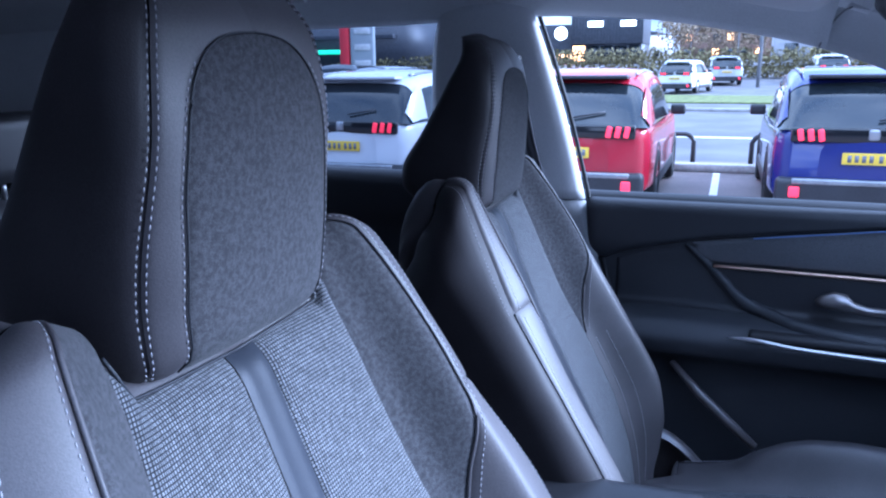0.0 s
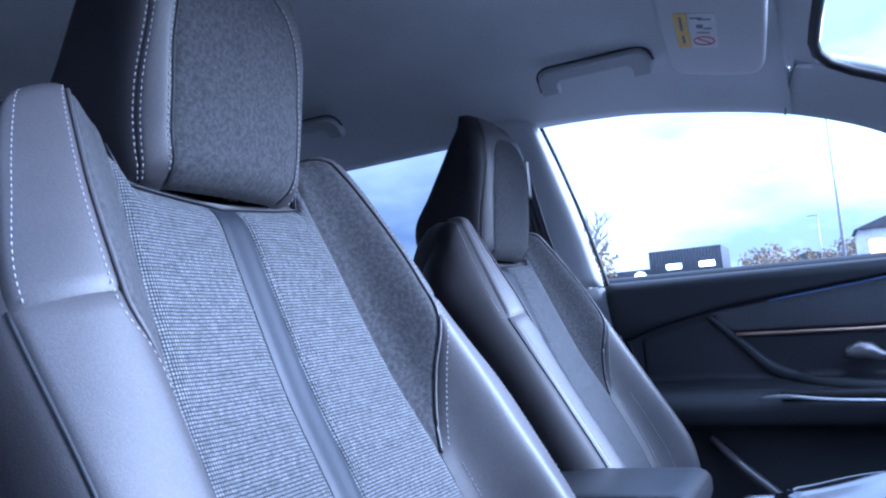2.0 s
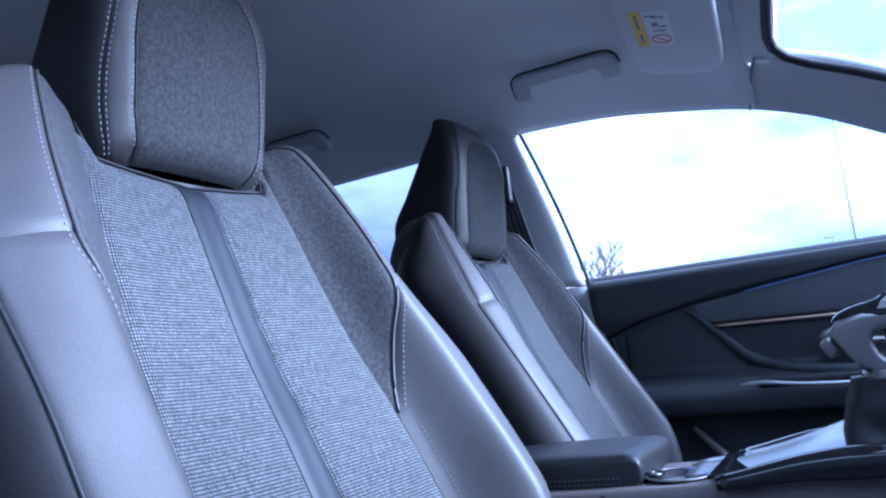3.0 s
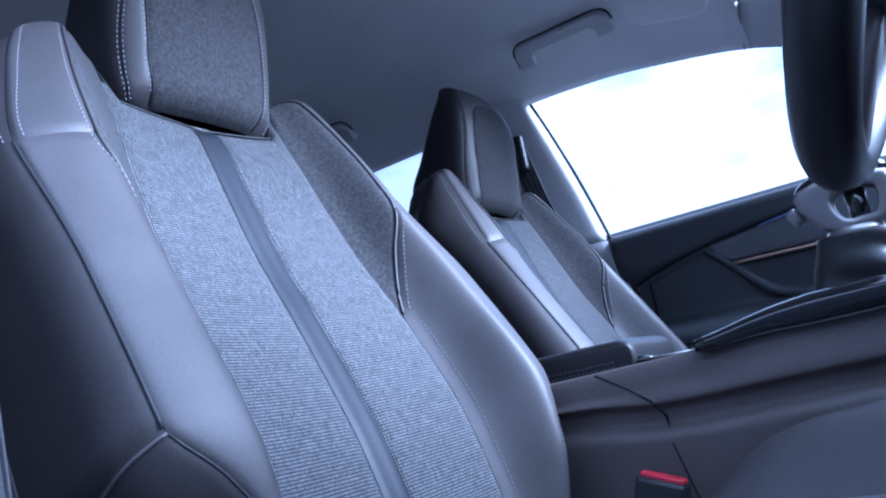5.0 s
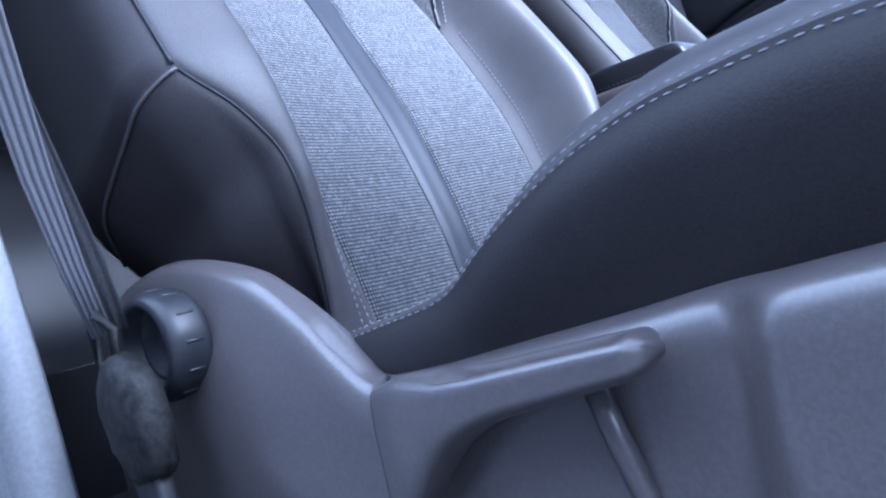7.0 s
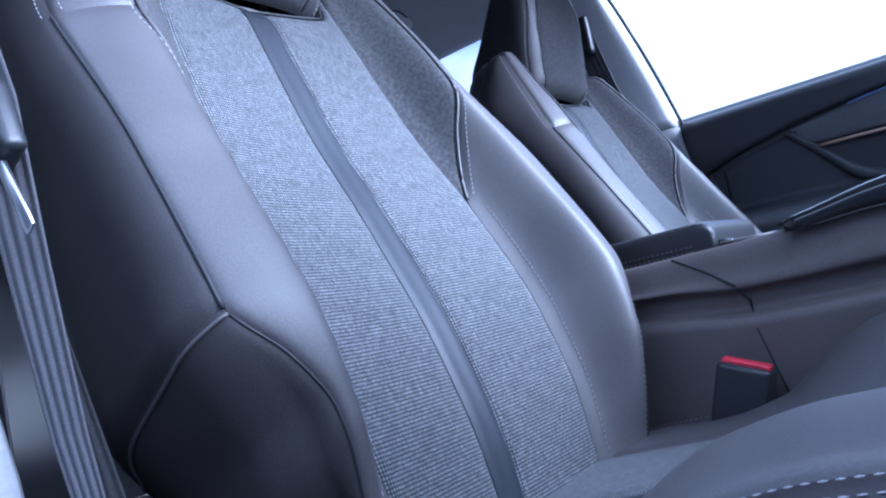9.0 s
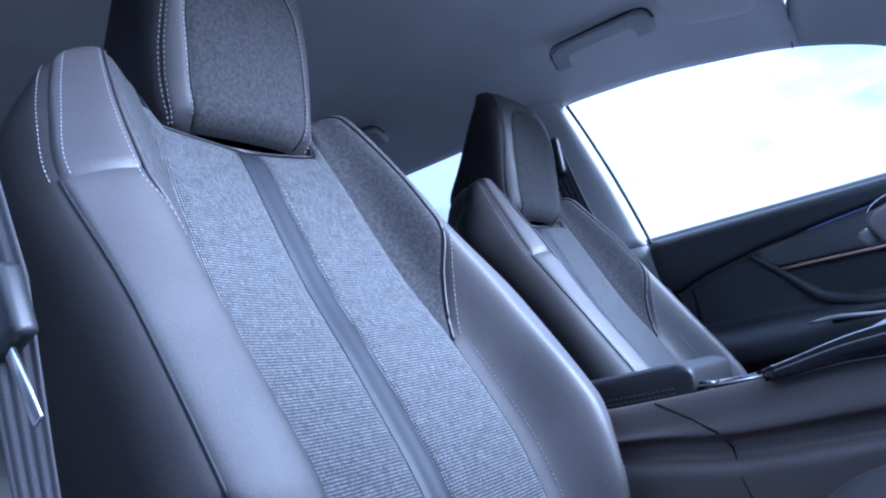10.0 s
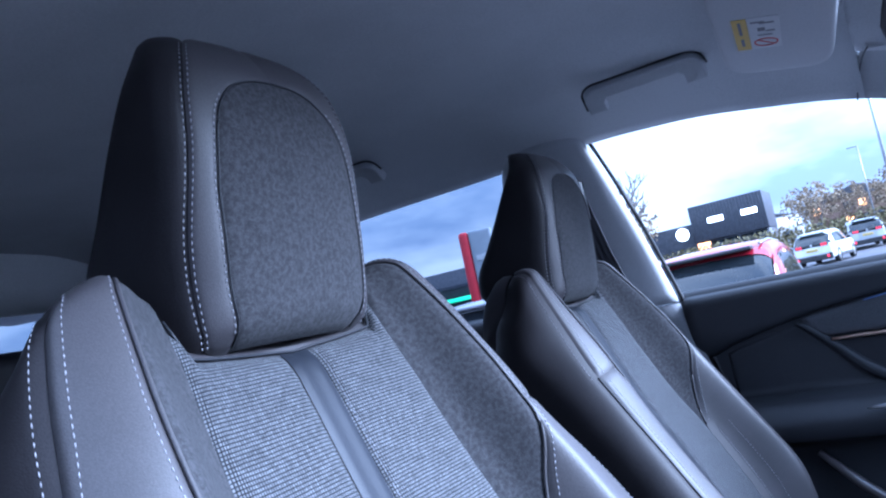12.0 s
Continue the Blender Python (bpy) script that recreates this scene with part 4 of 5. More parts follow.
# ---- roof things ----
def grab_handle(name, x0, x1, y, z, s, label):
    """A flat bow between two square feet that lies along the slope of the roof's edge."""
    h = thing(name, label, "grab handle", (0, 0, 0), "roof grab handles")
    half, mid = (x1 - x0) / 2, (x0 + x1) / 2
    down, out = Vector((0, s * 0.78, -0.63)), Vector((0, -s * 0.63, -0.78))

    def place(a, d, e):
        return Vector((mid + a, y, z)) + down * d + out * e

    rim = [(-half + 0.03 - 0.03 * math.sin(w), 0.026 - 0.026 * math.cos(w)) for w in np.linspace(math.pi / 2, 0, 8)]
    rim = rim + [(-a, d) for a, d in reversed(rim)]
    outline = [(-half, 0.054)] + rim + [(half, 0.054), (half - 0.036, 0.054), (half - 0.036, 0.034), (half - 0.044, 0.025), (-half + 0.044, 0.025), (-half + 0.036, 0.034), (-half + 0.036, 0.054)]
    bm = bmesh.new()
    low, high = [bm.verts.new(place(a, d, -0.004)) for a, d in outline], [bm.verts.new(place(a * 0.985, d, 0.017)) for a, d in outline]
    bm.faces.new(low)
    bm.faces.new(high[::-1])
    for i in range(len(outline)):
        j = (i + 1) % len(outline)
        bm.faces.new((low[i], high[i], high[j], low[j]))
    bmesh.ops.recalc_face_normals(bm, faces=bm.faces)
    rims = [e for e in bm.edges if e.verts[0] in high and e.verts[1] in high]
    bmesh.ops.bevel(bm, geom=rims, offset=0.004, segments=3, profile=0.6, affect="EDGES")
    bmesh.ops.triangulate(bm, faces=[f for f in bm.faces if len(f.verts) > 4])
    part("bow", bm, M_PILLAR, h, "pale grey plastic", False)
    # A thin dark bar stands in for the shadow along the bow's rim.
    tube("recess", [place(-half - 0.004, 0.05, 0.004)] + [place(a * 1.02, d - 0.005, 0.004) for a, d in rim] + [place(half + 0.004, 0.03, 0.004)], 0.0022, M_PLASTIC_DARK, h, "dark line for the shade in the gap round the handle", 6)
    return h


grab_handle("grab_handle", -0.318, -0.095, 1.328, 1.516, 1, "pale grey folding grab handle over the passenger window")
grab_handle("grab_handle", -0.98, -0.8, 1.315, 1.522, 1, "pale grey folding grab handle over the rear window")

visor = thing("sun_visor", "pale grey sun visor with a warning label, folded up", "sun visor", (0, 0, 0))
vm = Matrix.Translation((0.035, 1.17, 1.468)) @ Euler((radians(-5), radians(12), radians(4))).to_matrix().to_4x4()


def flap_fn(w, k):
    """A flat pad with rounded corners; k runs over its edge from the lower to the upper face."""
    c, d = math.cos(w), math.sin(w)
    r = curve1(k, (0, 0.35, 0.5, 0.65, 1), (0.02, 0.96, 1.0, 0.96, 0.02))
    return vm @ Vector((0.0825 * r * math.copysign(abs(c) ** 0.42, c), 0.205 * r * math.copysign(abs(d) ** 0.28, d), curve1(k, (0, 0.3, 0.5, 0.7, 1), (-0.009, -0.009, 0, 0.009, 0.009))))


grid("flap", flap_fn, np.linspace(0, 2 * math.pi, 97)[:-1], np.linspace(0, 1, 25), M_PILLAR, visor, "pale grey vinyl", close_u=True)
for nm, cx, cy, sx, sy, mt, lab in (("label_strip", -0.044, 0.0, 0.02, 0.13, M_YELLOW, "yellow warning strip"), ("label", -0.012, 0.0, 0.042, 0.13, M_PAPER, "white warning label")):
    bm = box_bm(cx, cy, -0.0098, sx, sy, 0.0012)
    bmesh.ops.transform(bm, matrix=vm, verts=bm.verts)
    lab_ob = part(nm, bm, mt, visor, lab, False)
for k, (cx, cy, sx, sy) in enumerate(((-0.02, -0.05, 0.018, 0.004), (-0.008, -0.045, 0.02, 0.004), (-0.016, -0.02, 0.01, 0.012), (-0.004, -0.012, 0.012, 0.004), (-0.012, 0.004, 0.02, 0.003), (-0.044, -0.03, 0.004, 0.05), (-0.044, 0.03, 0.004, 0.03))):
    bm = box_bm(cx, cy, -0.0108, sx, sy, 0.0008)
    bmesh.ops.transform(bm, matrix=vm, verts=bm.verts)
    part("print_bar", bm, M_INK, visor, "", False)
ring = tube("print_ring", [vm @ Vector((-0.012 + 0.016 * math.cos(w), 0.036 + 0.016 * math.sin(w), -0.0106)) for w in np.linspace(0, 2 * math.pi, 25)[:-1]], 0.0012, M_INK_RED, visor, "", 6, True)
tube("print_ring_bar", [vm @ Vector((-0.023, 0.025, -0.0106)), vm @ Vector((-0.001, 0.047, -0.0106))], 0.0011, M_INK_RED, visor, "", 6)


# ---- centre console ----
console = thing("centre_console", "dark grey centre console with gloss black edges", "console", (0, MID, 0.4))
side_top = table((-0.55, 0.36), (-0.3, 0.385), (-0.12, 0.385), (-0.03, 0.388), (0.08, 0.394), (0.17, 0.408), (0.3, 0.415), (0.6, 0.44))


C_U = (0, 0.15, 0.2, 0.225, 0.27, 0.295, 0.4, 0.45, 0.5)
C_Y = (0.104, 0.104, 0.1, 0.086, 0.086, 0.098, 0.093, 0.083, 0.0)


def console_fn(u, x):
    t, a, s = side_top(x), (u if u <= 0.5 else 1 - u), (-1 if u <= 0.5 else 1)
    joint = curve1(x, (-0.55, -0.05, 0.022, 0.2, 0.6), (0.35, 0.348, 0.343, 0.352, 0.37))
    return (x, s * curve1(a, C_U, C_Y), curve1(a, C_U, (0, joint - 0.045, joint - 0.03, joint - 0.024, joint - 0.006, joint, t - 0.03, t, t - 0.004)))


grid("body", console_fn, np.linspace(0, 1, 101), np.linspace(-0.55, 0.6, 60), M_CONSOLE, console, "grained dark brown-grey plastic")
grid("rear_end", lambda u, v: Vector(console_fn(u, -0.55)).lerp(Vector(console_fn(1 - u, -0.55)), v), np.linspace(0, 0.5, 20), np.linspace(0, 1, 8), M_CONSOLE, console)
RAIL = table((0.03, 0.389), (0.08, 0.396), (0.125, 0.405), (0.21, 0.433), (0.3, 0.468), (0.45, 0.53), (0.6, 0.59))
ramp = grid("raised_rail", lambda u, x: (x, curve1(u, (0, 0.5, 0.8, 0.9, 1), (-0.018, 0.035, 0.062, 0.073, 0.098)), curve1(u, (0, 0.5, 0.8, 0.9, 1), (side_top(x) - 0.004, side_top(x) + 0.45 * (RAIL(x) - side_top(x)), RAIL(x) - 0.002, RAIL(x), side_top(x) - 0.004))), np.linspace(0, 1, 24), np.linspace(0.035, 0.6, 40), M_RAMP, console, "smooth grey rail that rises to the dashboard")
solidify(ramp, 0.004, -1.0)
tube("bright_edge", [(x, 0.068, RAIL(x) + 0.0015) for x in np.linspace(0.04, 0.6, 30)], 0.0016, M_CHROME, console, "thin chrome edge", 6)
for s in (-1, 1):
    def rail_fn(u, x, s=s):
        k = min(1.0, max(0.0, (x - 0.08) / 0.12))
        t = side_top(x) + 0.002 + 0.006 * k
        return (x, s * curve1(u, (0, 0.25, 0.5, 0.75, 1), (0.0955, 0.097, 0.094, 0.088, 0.078)), curve1(u, (0, 0.25, 0.5, 0.75, 1), (t - 0.016 * k - 0.004, t - 0.006 * k, t + 0.001, t + 0.003 * k, t - 0.004)))

    solidify(grid("gloss_rail" if s < 0 else "outer_rail", rail_fn, np.linspace(0, 1, 16), np.linspace(0.082, 0.6, 40), M_GLOSS, console, "gloss black rail", flip=s > 0), 0.006, -1.0)
    tube("bright_edge", [Vector(rail_fn(0.0, x)) + Vector((0, s * 0.001, -0.001)) for x in np.linspace(0.092, 0.6, 30)], 0.0014, M_CHROME, console, "thin chrome edge", 6)
    tube("bright_edge", [Vector(rail_fn(1.0, x)) + Vector((0, -s * 0.001, 0.004)) for x in np.linspace(0.09, 0.6, 30)], 0.0018, M_CHROME, console, "thin chrome edge", 6)
    tube("side_joint", [(-0.04, s * 0.0945, 0.385), (0.0, s * 0.0968, 0.362), (0.022, s * 0.098, 0.345)], 0.0015, M_RUBBER, console, "dark joint", 6)
    tube("side_joint", [(0.022, s * 0.0985, 0.343), (0.03, s * 0.0865, 0.328), (0.036, s * 0.103, 0.3), (0.06, s * 0.1045, 0.2), (0.09, s * 0.1045, 0.1)], 0.0014, M_RUBBER, console, "dark joint", 6)


def tray_fn(y, x):
    return (x, y, side_top(x) + 0.003 - 0.012 * max(0.0, 1 - (abs(y) / 0.072) ** 4) * min(1.0, max(0.0, (x - 0.08) / 0.04)))


solidify(grid("tray", tray_fn, np.linspace(-0.076, 0.076, 24), np.linspace(0.07, 0.6, 30), M_GLOSS, console, "gloss black tray"), 0.004, -1.0)
grid("cup_well", lambda w, r: (0.03 + 0.036 * r * math.cos(w), -0.02 + 0.04 * r * math.sin(w), 0.392 - 0.02 * max(0, 0.85 - r)), np.linspace(0, 2 * math.pi, 33)[:-1], np.linspace(0.05, 1, 8), M_RUBBER, console, "black cup well", close_u=True)
tube("cup_ring", [(0.03 + 0.037 * math.cos(w), -0.02 + 0.041 * math.sin(w), 0.393) for w in np.linspace(0, 2 * math.pi, 41)[:-1]], 0.0014, M_SATIN, console, "satin ring", 8, True)
tube("ambient_strip", [(0.03 + 0.03 * math.cos(w), -0.02 + 0.034 * math.sin(w), 0.3925) for w in np.linspace(-0.2, 1.6, 16)], 0.0016, M_AMBIENT, console, "blue ambient light", 6)

armrest = thing("armrest", "padded dark leather armrest lid on the console", "armrest", (-0.16, 0.848, 0.774))


def lid_fn(w, x):
    """The lid's skin round its length; a rounded nose at the front."""
    k = max(0.0, (x - 0.13) / 0.0255)
    e = math.sqrt(max(0.0, 1 - k * k)) * 0.75 + 0.25 if k > 0 else 1.0
    c, d = math.cos(w), math.sin(w)
    lift = 0.007 * (x + 0.155) / 0.31
    return (x, 0.0875 * (0.93 + 0.07 * e) * math.copysign(abs(c) ** 0.22, c), 0.016 + lift + 0.004 * k + 0.026 * e * math.copysign(abs(d) ** 0.32, d))


lid = grid("lid", lid_fn, np.linspace(0, 2 * math.pi, 49)[:-1], np.concatenate([np.linspace(-0.155, 0.13, 16), np.linspace(0.133, 0.155, 12)]), M_LEATHER_BLACK, armrest, "dark leather pad", close_u=True, caps=True)
for z in (0.019, 0.025):
    stitches("stitching", [(-0.15, -0.0882, z - 0.01), (0.135, -0.0882, z - 0.003)], M_THREAD_DARK, armrest)
part("base", box_bm(-0.01, 0, -0.02, 0.27, 0.16, 0.035, 0.008), M_PLASTIC_DARK, armrest)
tube("latch", [(0.15, -0.066, 0.022), (0.166, -0.064, 0.02), (0.17, -0.05, 0.018), (0.168, -0.034, 0.018), (0.152, -0.03, 0.02)], 0.0035, M_GLOSS, armrest, "gloss black latch loop", 8)

gear = thing("gear_lever", "gear lever with satin grip, black cap and leather gaiter", "gear lever", (0.235, 0.815, 0.8))


def gaiter_fn(w, k):
    c, d = math.cos(w), math.sin(w)
    a, b = 0.052 - 0.014 * k, 0.042 - 0.012 * k
    fold = 0.0035 * math.sin(3 * w + 9 * k) * math.sin(math.pi * k) + 0.0016 * math.sin(13 * k + 2.6 * math.cos(w + 0.7))
    return (0.012 + 0.004 * k + (a + fold) * math.copysign(abs(c) ** 0.7, c), (b + fold) * math.copysign(abs(d) ** 0.7, d), 0.004 + 0.08 * k)


grid("gaiter", gaiter_fn, np.linspace(0, 2 * math.pi, 49)[:-1], np.linspace(0, 1, 30), M_LEATHER_BLACK, gear, "creased black leather", close_u=True, caps=True)
tube("collar", [(0.02, 0, 0.08), (0.02, 0, 0.09)], [0.032, 0.028], M_SATIN, gear, "satin metal collar", 20)
def grip_loop(name, outer, inner, half, mat, label):
    """A bevelled plate with a hole, from matching outlines in x, z."""
    bm = bmesh.new()
    n = len(outer)
    sides = [[[bm.verts.new((x, y, z)) for x, z in ring] for ring in (outer, inner)] for y in (-half, half)]
    for i in range(n):
        j = (i + 1) % n
        for ring in (0, 1):
            bm.faces.new((sides[0][ring][i], sides[0][ring][j], sides[1][ring][j], sides[1][ring][i]))
        for y in (0, 1):
            bm.faces.new((sides[y][0][i], sides[y][0][j], sides[y][1][j], sides[y][1][i]))
    bmesh.ops.recalc_face_normals(bm, faces=bm.faces)
    flat = [e for e in bm.edges if abs(e.verts[0].co.y - e.verts[1].co.y) < 1e-6 and len({round(f.normal.y, 2) for f in e.link_faces}) > 1]
    bmesh.ops.bevel(bm, geom=flat, offset=0.0055, segments=3, profile=0.55, affect="EDGES")
    return part(name, bm, mat, gear, label)


loop_out = [(-0.031, 0.132), (-0.026, 0.142), (0.0, 0.149), (0.04, 0.149), (0.064, 0.142), (0.068, 0.128), (0.062, 0.1), (0.052, 0.088), (0.004, 0.086), (-0.008, 0.092), (-0.018, 0.106), (-0.028, 0.122)]
loop_in = [(0.006, 0.122), (0.01, 0.128), (0.018, 0.131), (0.038, 0.131), (0.048, 0.128), (0.05, 0.121), (0.047, 0.108), (0.043, 0.1), (0.022, 0.099), (0.015, 0.101), (0.01, 0.107), (0.007, 0.115)]
grip_loop("grip", loop_out, loop_in, 0.019, M_SATIN, "satin metal grip")
grid("cap", lambda w, k: (0.018 + 0.048 * math.cos(w) * math.sqrt(max(0.0, 1 - k * k)), 0.019 * math.sin(w) * math.sqrt(max(0.0, 1 - k * k)), 0.144 + 0.004 * math.cos(w) + 0.02 * k), np.linspace(0, 2 * math.pi, 33)[:-1], np.linspace(0, 0.995, 10), M_GLOSS, gear, "gloss black cap", close_u=True, caps=True)
part("release_button", box_bm(-0.034, 0, 0.116, 0.014, 0.018, 0.02, 0.004, 2, None, Matrix.Rotation(radians(-30), 4, "Y")), M_SATIN, gear, "satin release button")
tube("inner_stem", [(0.03, 0, 0.09), (0.028, 0, 0.135)], 0.011, M_GLOSS, gear, "gloss black inner stem", 12)

# ---- steering wheel ----
wheel = thing("steering_wheel", "black leather steering wheel seen from the side", "steering wheel", (0.337, 0.447, 1.05))
wm = Euler((0, radians(-68), 0)).to_matrix().to_4x4()
tube("rim", [wm @ Vector((0.165 * math.cos(w), 0.175 * math.sin(w), 0)) for w in np.linspace(0, 2 * math.pi, 65)[:-1]], 0.02, M_LEATHER_BLACK, wheel, "black leather rim", 14, True)
bm = box_bm(0, 0, -0.012, 0.14, 0.15, 0.05, 0.022, 4)
bmesh.ops.transform(bm, matrix=wm, verts=bm.verts)
part("hub", bm, M_PLASTIC_DARK, wheel)
for w in (90, 270, 180):
    a = radians(w)
    bm = box_bm(0.11 * math.cos(a), 0.115 * math.sin(a), -0.008, 0.1, 0.04, 0.02, 0.008, 2, None, Matrix.Rotation(a, 4, "Z"))
    bmesh.ops.transform(bm, matrix=wm, verts=bm.verts)
    part("spoke", bm, M_PLASTIC, wheel)
tube("column", [(0.02, 0, -0.01), (0.2, 0, -0.1)], 0.04, M_PLASTIC_DARK, wheel, "", 14)


# ---- seat belts and buckles ----
def ribbon(name, pts, width, mat, parent, label="", across=(1, 0, 0), thick=0.0014):
    """Belt webbing with lengthwise ribs; width and across may change along it."""
    pts, verts, cols = [Vector(p) for p in pts], [], 17
    for i, p in enumerate(pts):
        w = Vector(across[i] if isinstance(across[0], (list, tuple)) else across).normalized() * (width[i] if isinstance(width, (list, tuple)) else width)
        d = (pts[min(i + 1, len(pts) - 1)] - pts[max(i - 1, 0)]).normalized()
        up = w.cross(d).normalized()
        verts += [p + w * (c / (cols - 1) - 0.5) + up * (0.0007 if c % 4 in (1, 2) else -0.0005) for c in range(cols)]
    ob = mesh_object(name, verts, grid_faces(cols, len(pts)), mat, parent, label)
    return solidify(ob, thick, 0)


belt = thing("seat_belt", "dark webbing seat belt with black tongue beside the driver seat", "seat belt", (0, 0, 0), "front belts")
path = [(-0.4, 0.125, 1.36), (-0.28, 0.118, 1.15), (-0.192, 0.112, 0.95), (-0.172, 0.111, 0.848), (-0.15, 0.11, 0.75), (-0.13, 0.11, 0.69), (-0.113, 0.11, 0.65)]
ribbon("webbing", path, [0.045, 0.041, 0.033, 0.025, 0.019, 0.015, 0.013], M_WEBBING, belt, "ribbed dark grey webbing", [(0.9, 0.3, 0.15), (0.85, 0.4, 0.15), (0.75, 0.55, 0.15), (0.7, 0.65, 0.1), (0.7, 0.7, 0.1), (0.75, 0.65, 0.1), (0.8, 0.5, 0.1)])
ribbon("webbing", [(x - 0.014, y + 0.012, z) for x, y, z in path[3:]], [0.004, 0.022, 0.026, 0.02], M_CARPET, belt, "dark folded edge of the webbing", (0.6, 0.8, 0.1))
ribbon("webbing", [(-0.42, 0.13, 1.36), (-0.33, 0.132, 1.1), (-0.29, 0.13, 0.8), (-0.27, 0.125, 0.5)], 0.047, M_WEBBING, belt, "", (0.9, -0.2, 0.1))
bm = box_bm(-0.186, 0.108, 0.93, 0.046, 0.016, 0.05, 0.006, 3, None, Matrix.Rotation(radians(-20), 4, "Y"))
tongue = part("tongue", bm, M_PLASTIC_DARK, belt, "black plastic tongue")
part("plate", box_bm(-0.158, 0.104, 0.885, 0.01, 0.003, 0.05, 0.001, 1, None, Matrix.Rotation(radians(-30), 4, "Y")), M_CHROME, tongue, "bright steel plate")
tube("loop", [(-0.13, 0.112, 0.655), (-0.115, 0.11, 0.662), (-0.1, 0.11, 0.652), (-0.108, 0.11, 0.625), (-0.128, 0.112, 0.62)], 0.003, M_WORN, belt, "dark loop", 8, True)
am = Matrix.Translation((-0.1, 0.112, 0.603)) @ Matrix.Rotation(radians(-12), 4, "Y")
rings = [(-0.036, 0.011, 0.008), (-0.031, 0.017, 0.011), (-0.012, 0.0225, 0.0135), (0.01, 0.0235, 0.014), (0.022, 0.02, 0.012), (0.033, 0.0115, 0.008), (0.036, 0.006, 0.004)]
grid("anchor_cover", lambda w, k: am @ Vector((rings[int(k)][1] * math.copysign(abs(math.cos(w)) ** 0.7, math.cos(w)), rings[int(k)][2] * math.copysign(abs(math.sin(w)) ** 0.7, math.sin(w)), rings[int(k)][0])), np.linspace(0, 2 * math.pi, 13)[:-1], range(7), M_WORN, belt, "worn grimy black anchor cover", close_u=True, caps=True)
part("anchor_lip", box_bm(-0.122, 0.112, 0.6, 0.006, 0.016, 0.034, 0.002, 2, None, Matrix.Rotation(radians(-8), 4, "Y")), M_PLASTIC_DARK, belt, "bent edge of the cover")
part("anchor_strap", box_bm(-0.095, 0.113, 0.537, 0.026, 0.012, 0.1, 0.004, 2, None, Matrix.Rotation(radians(-10), 4, "Y")), M_PLASTIC_DARK, belt)
part("guide", box_bm(-0.405, 0.13, 1.37, 0.07, 0.02, 0.05, 0.009, 3), M_PLASTIC_DARK, belt, "black guide loop")

belt2 = thing("seat_belt", "dark webbing seat belt on the pillar beside the passenger seat", "seat belt", (0, 0, 0), "front belts")
ribbon("webbing", [(-0.43, 1.487, 1.34), (-0.4, 1.49, 1.2), (-0.345, 1.5, 1.0), (-0.27, 1.5, 0.7), (-0.22, 1.5, 0.5)], 0.047, M_WEBBING, belt2, "dark webbing", (0.95, 0.1, 0.2))
part("guide", box_bm(-0.43, 1.483, 1.33, 0.05, 0.026, 0.09, 0.01, 3), M_PLASTIC_DARK, belt2, "black guide loop")
part("tongue", box_bm(-0.345, 1.495, 1.03, 0.05, 0.018, 0.06, 0.006, 3), M_PLASTIC_DARK, belt2, "black plastic tongue")


def buckle(x, y, z, label):
    b = thing("belt_buckle", label, "buckle", (x, y, z), "belt buckles")
    r = Matrix.Rotation(radians(18), 4, "Y")
    part("case", box_bm(0, 0, 0, 0.052, 0.03, 0.1, 0.005, 2, None, r), M_PLASTIC_DARK, b, "black plastic case")
    c = r @ Vector((0, 0, 0.0505))
    part("button", box_bm(c.x, c.y, c.z, 0.046, 0.016, 0.007, 0.002, 2, None, r), M_RED, b, "red release button")
    part("strap", box_bm(-0.03, 0, -0.1, 0.03, 0.008, 0.12, 0.003, 1, None, r), M_PLASTIC_DARK, b)
    return b


buckle(0.013, 0.677, 0.622, "black seat belt buckle with a red button by the console")


# ---- outside: materials ----
M_ASPHALT = material("damp asphalt", (0.1, 0.096, 0.105), 0.55, vary=0.35, scale=60, bump=0.3, coarse=0.6)
M_PAVING = material("paving", (0.16, 0.13, 0.125), 0.7, vary=0.25, scale=30, bump=0.3, coarse=0.8)
M_KERB = material("concrete kerb", (0.3, 0.29, 0.28), 0.8, vary=0.2, scale=20)
M_GRASS = material("grass", (0.11, 0.13, 0.035), 0.95, vary=0.4, scale=14, bump=0.4)
M_HEDGE = material("autumn hedge leaves", (0.15, 0.13, 0.06), 0.9, vary=0.35, scale=5)
M_LEAF = material("rust brown leaves", (0.26, 0.2, 0.13), 0.9, vary=0.3, scale=3)
M_BARK = material("bark", (0.2, 0.18, 0.17), 0.95, vary=0.3, scale=12, bump=0.5)
M_LINE = material("road paint", (0.72, 0.72, 0.72), 0.7, vary=0.1)
M_CLAD = material("charcoal cladding", (0.055, 0.06, 0.075), 0.5, vary=0.15, scale=3)
M_BRICK = material("brown brick wall", (0.24, 0.16, 0.12), 0.9, vary=0.25, scale=10)
M_STUCCO = material("pale wall plaster", (0.6, 0.6, 0.62), 0.85, vary=0.08, scale=6)
M_SLATE = material("slate roof", (0.09, 0.09, 0.1), 0.7, vary=0.2, scale=8)
M_STEEL = material("galvanised steel", (0.35, 0.36, 0.38), 0.4, 0.7, vary=0.15)
M_SIGN_RED = material("red sign panel", (0.6, 0.03, 0.05), 0.4, vary=0.06)
M_SIGN_GREY = material("grey sign panel", (0.35, 0.38, 0.42), 0.4, vary=0.06)
M_TYRE = material("tyre", (0.015, 0.015, 0.016), 0.8, vary=0.2)
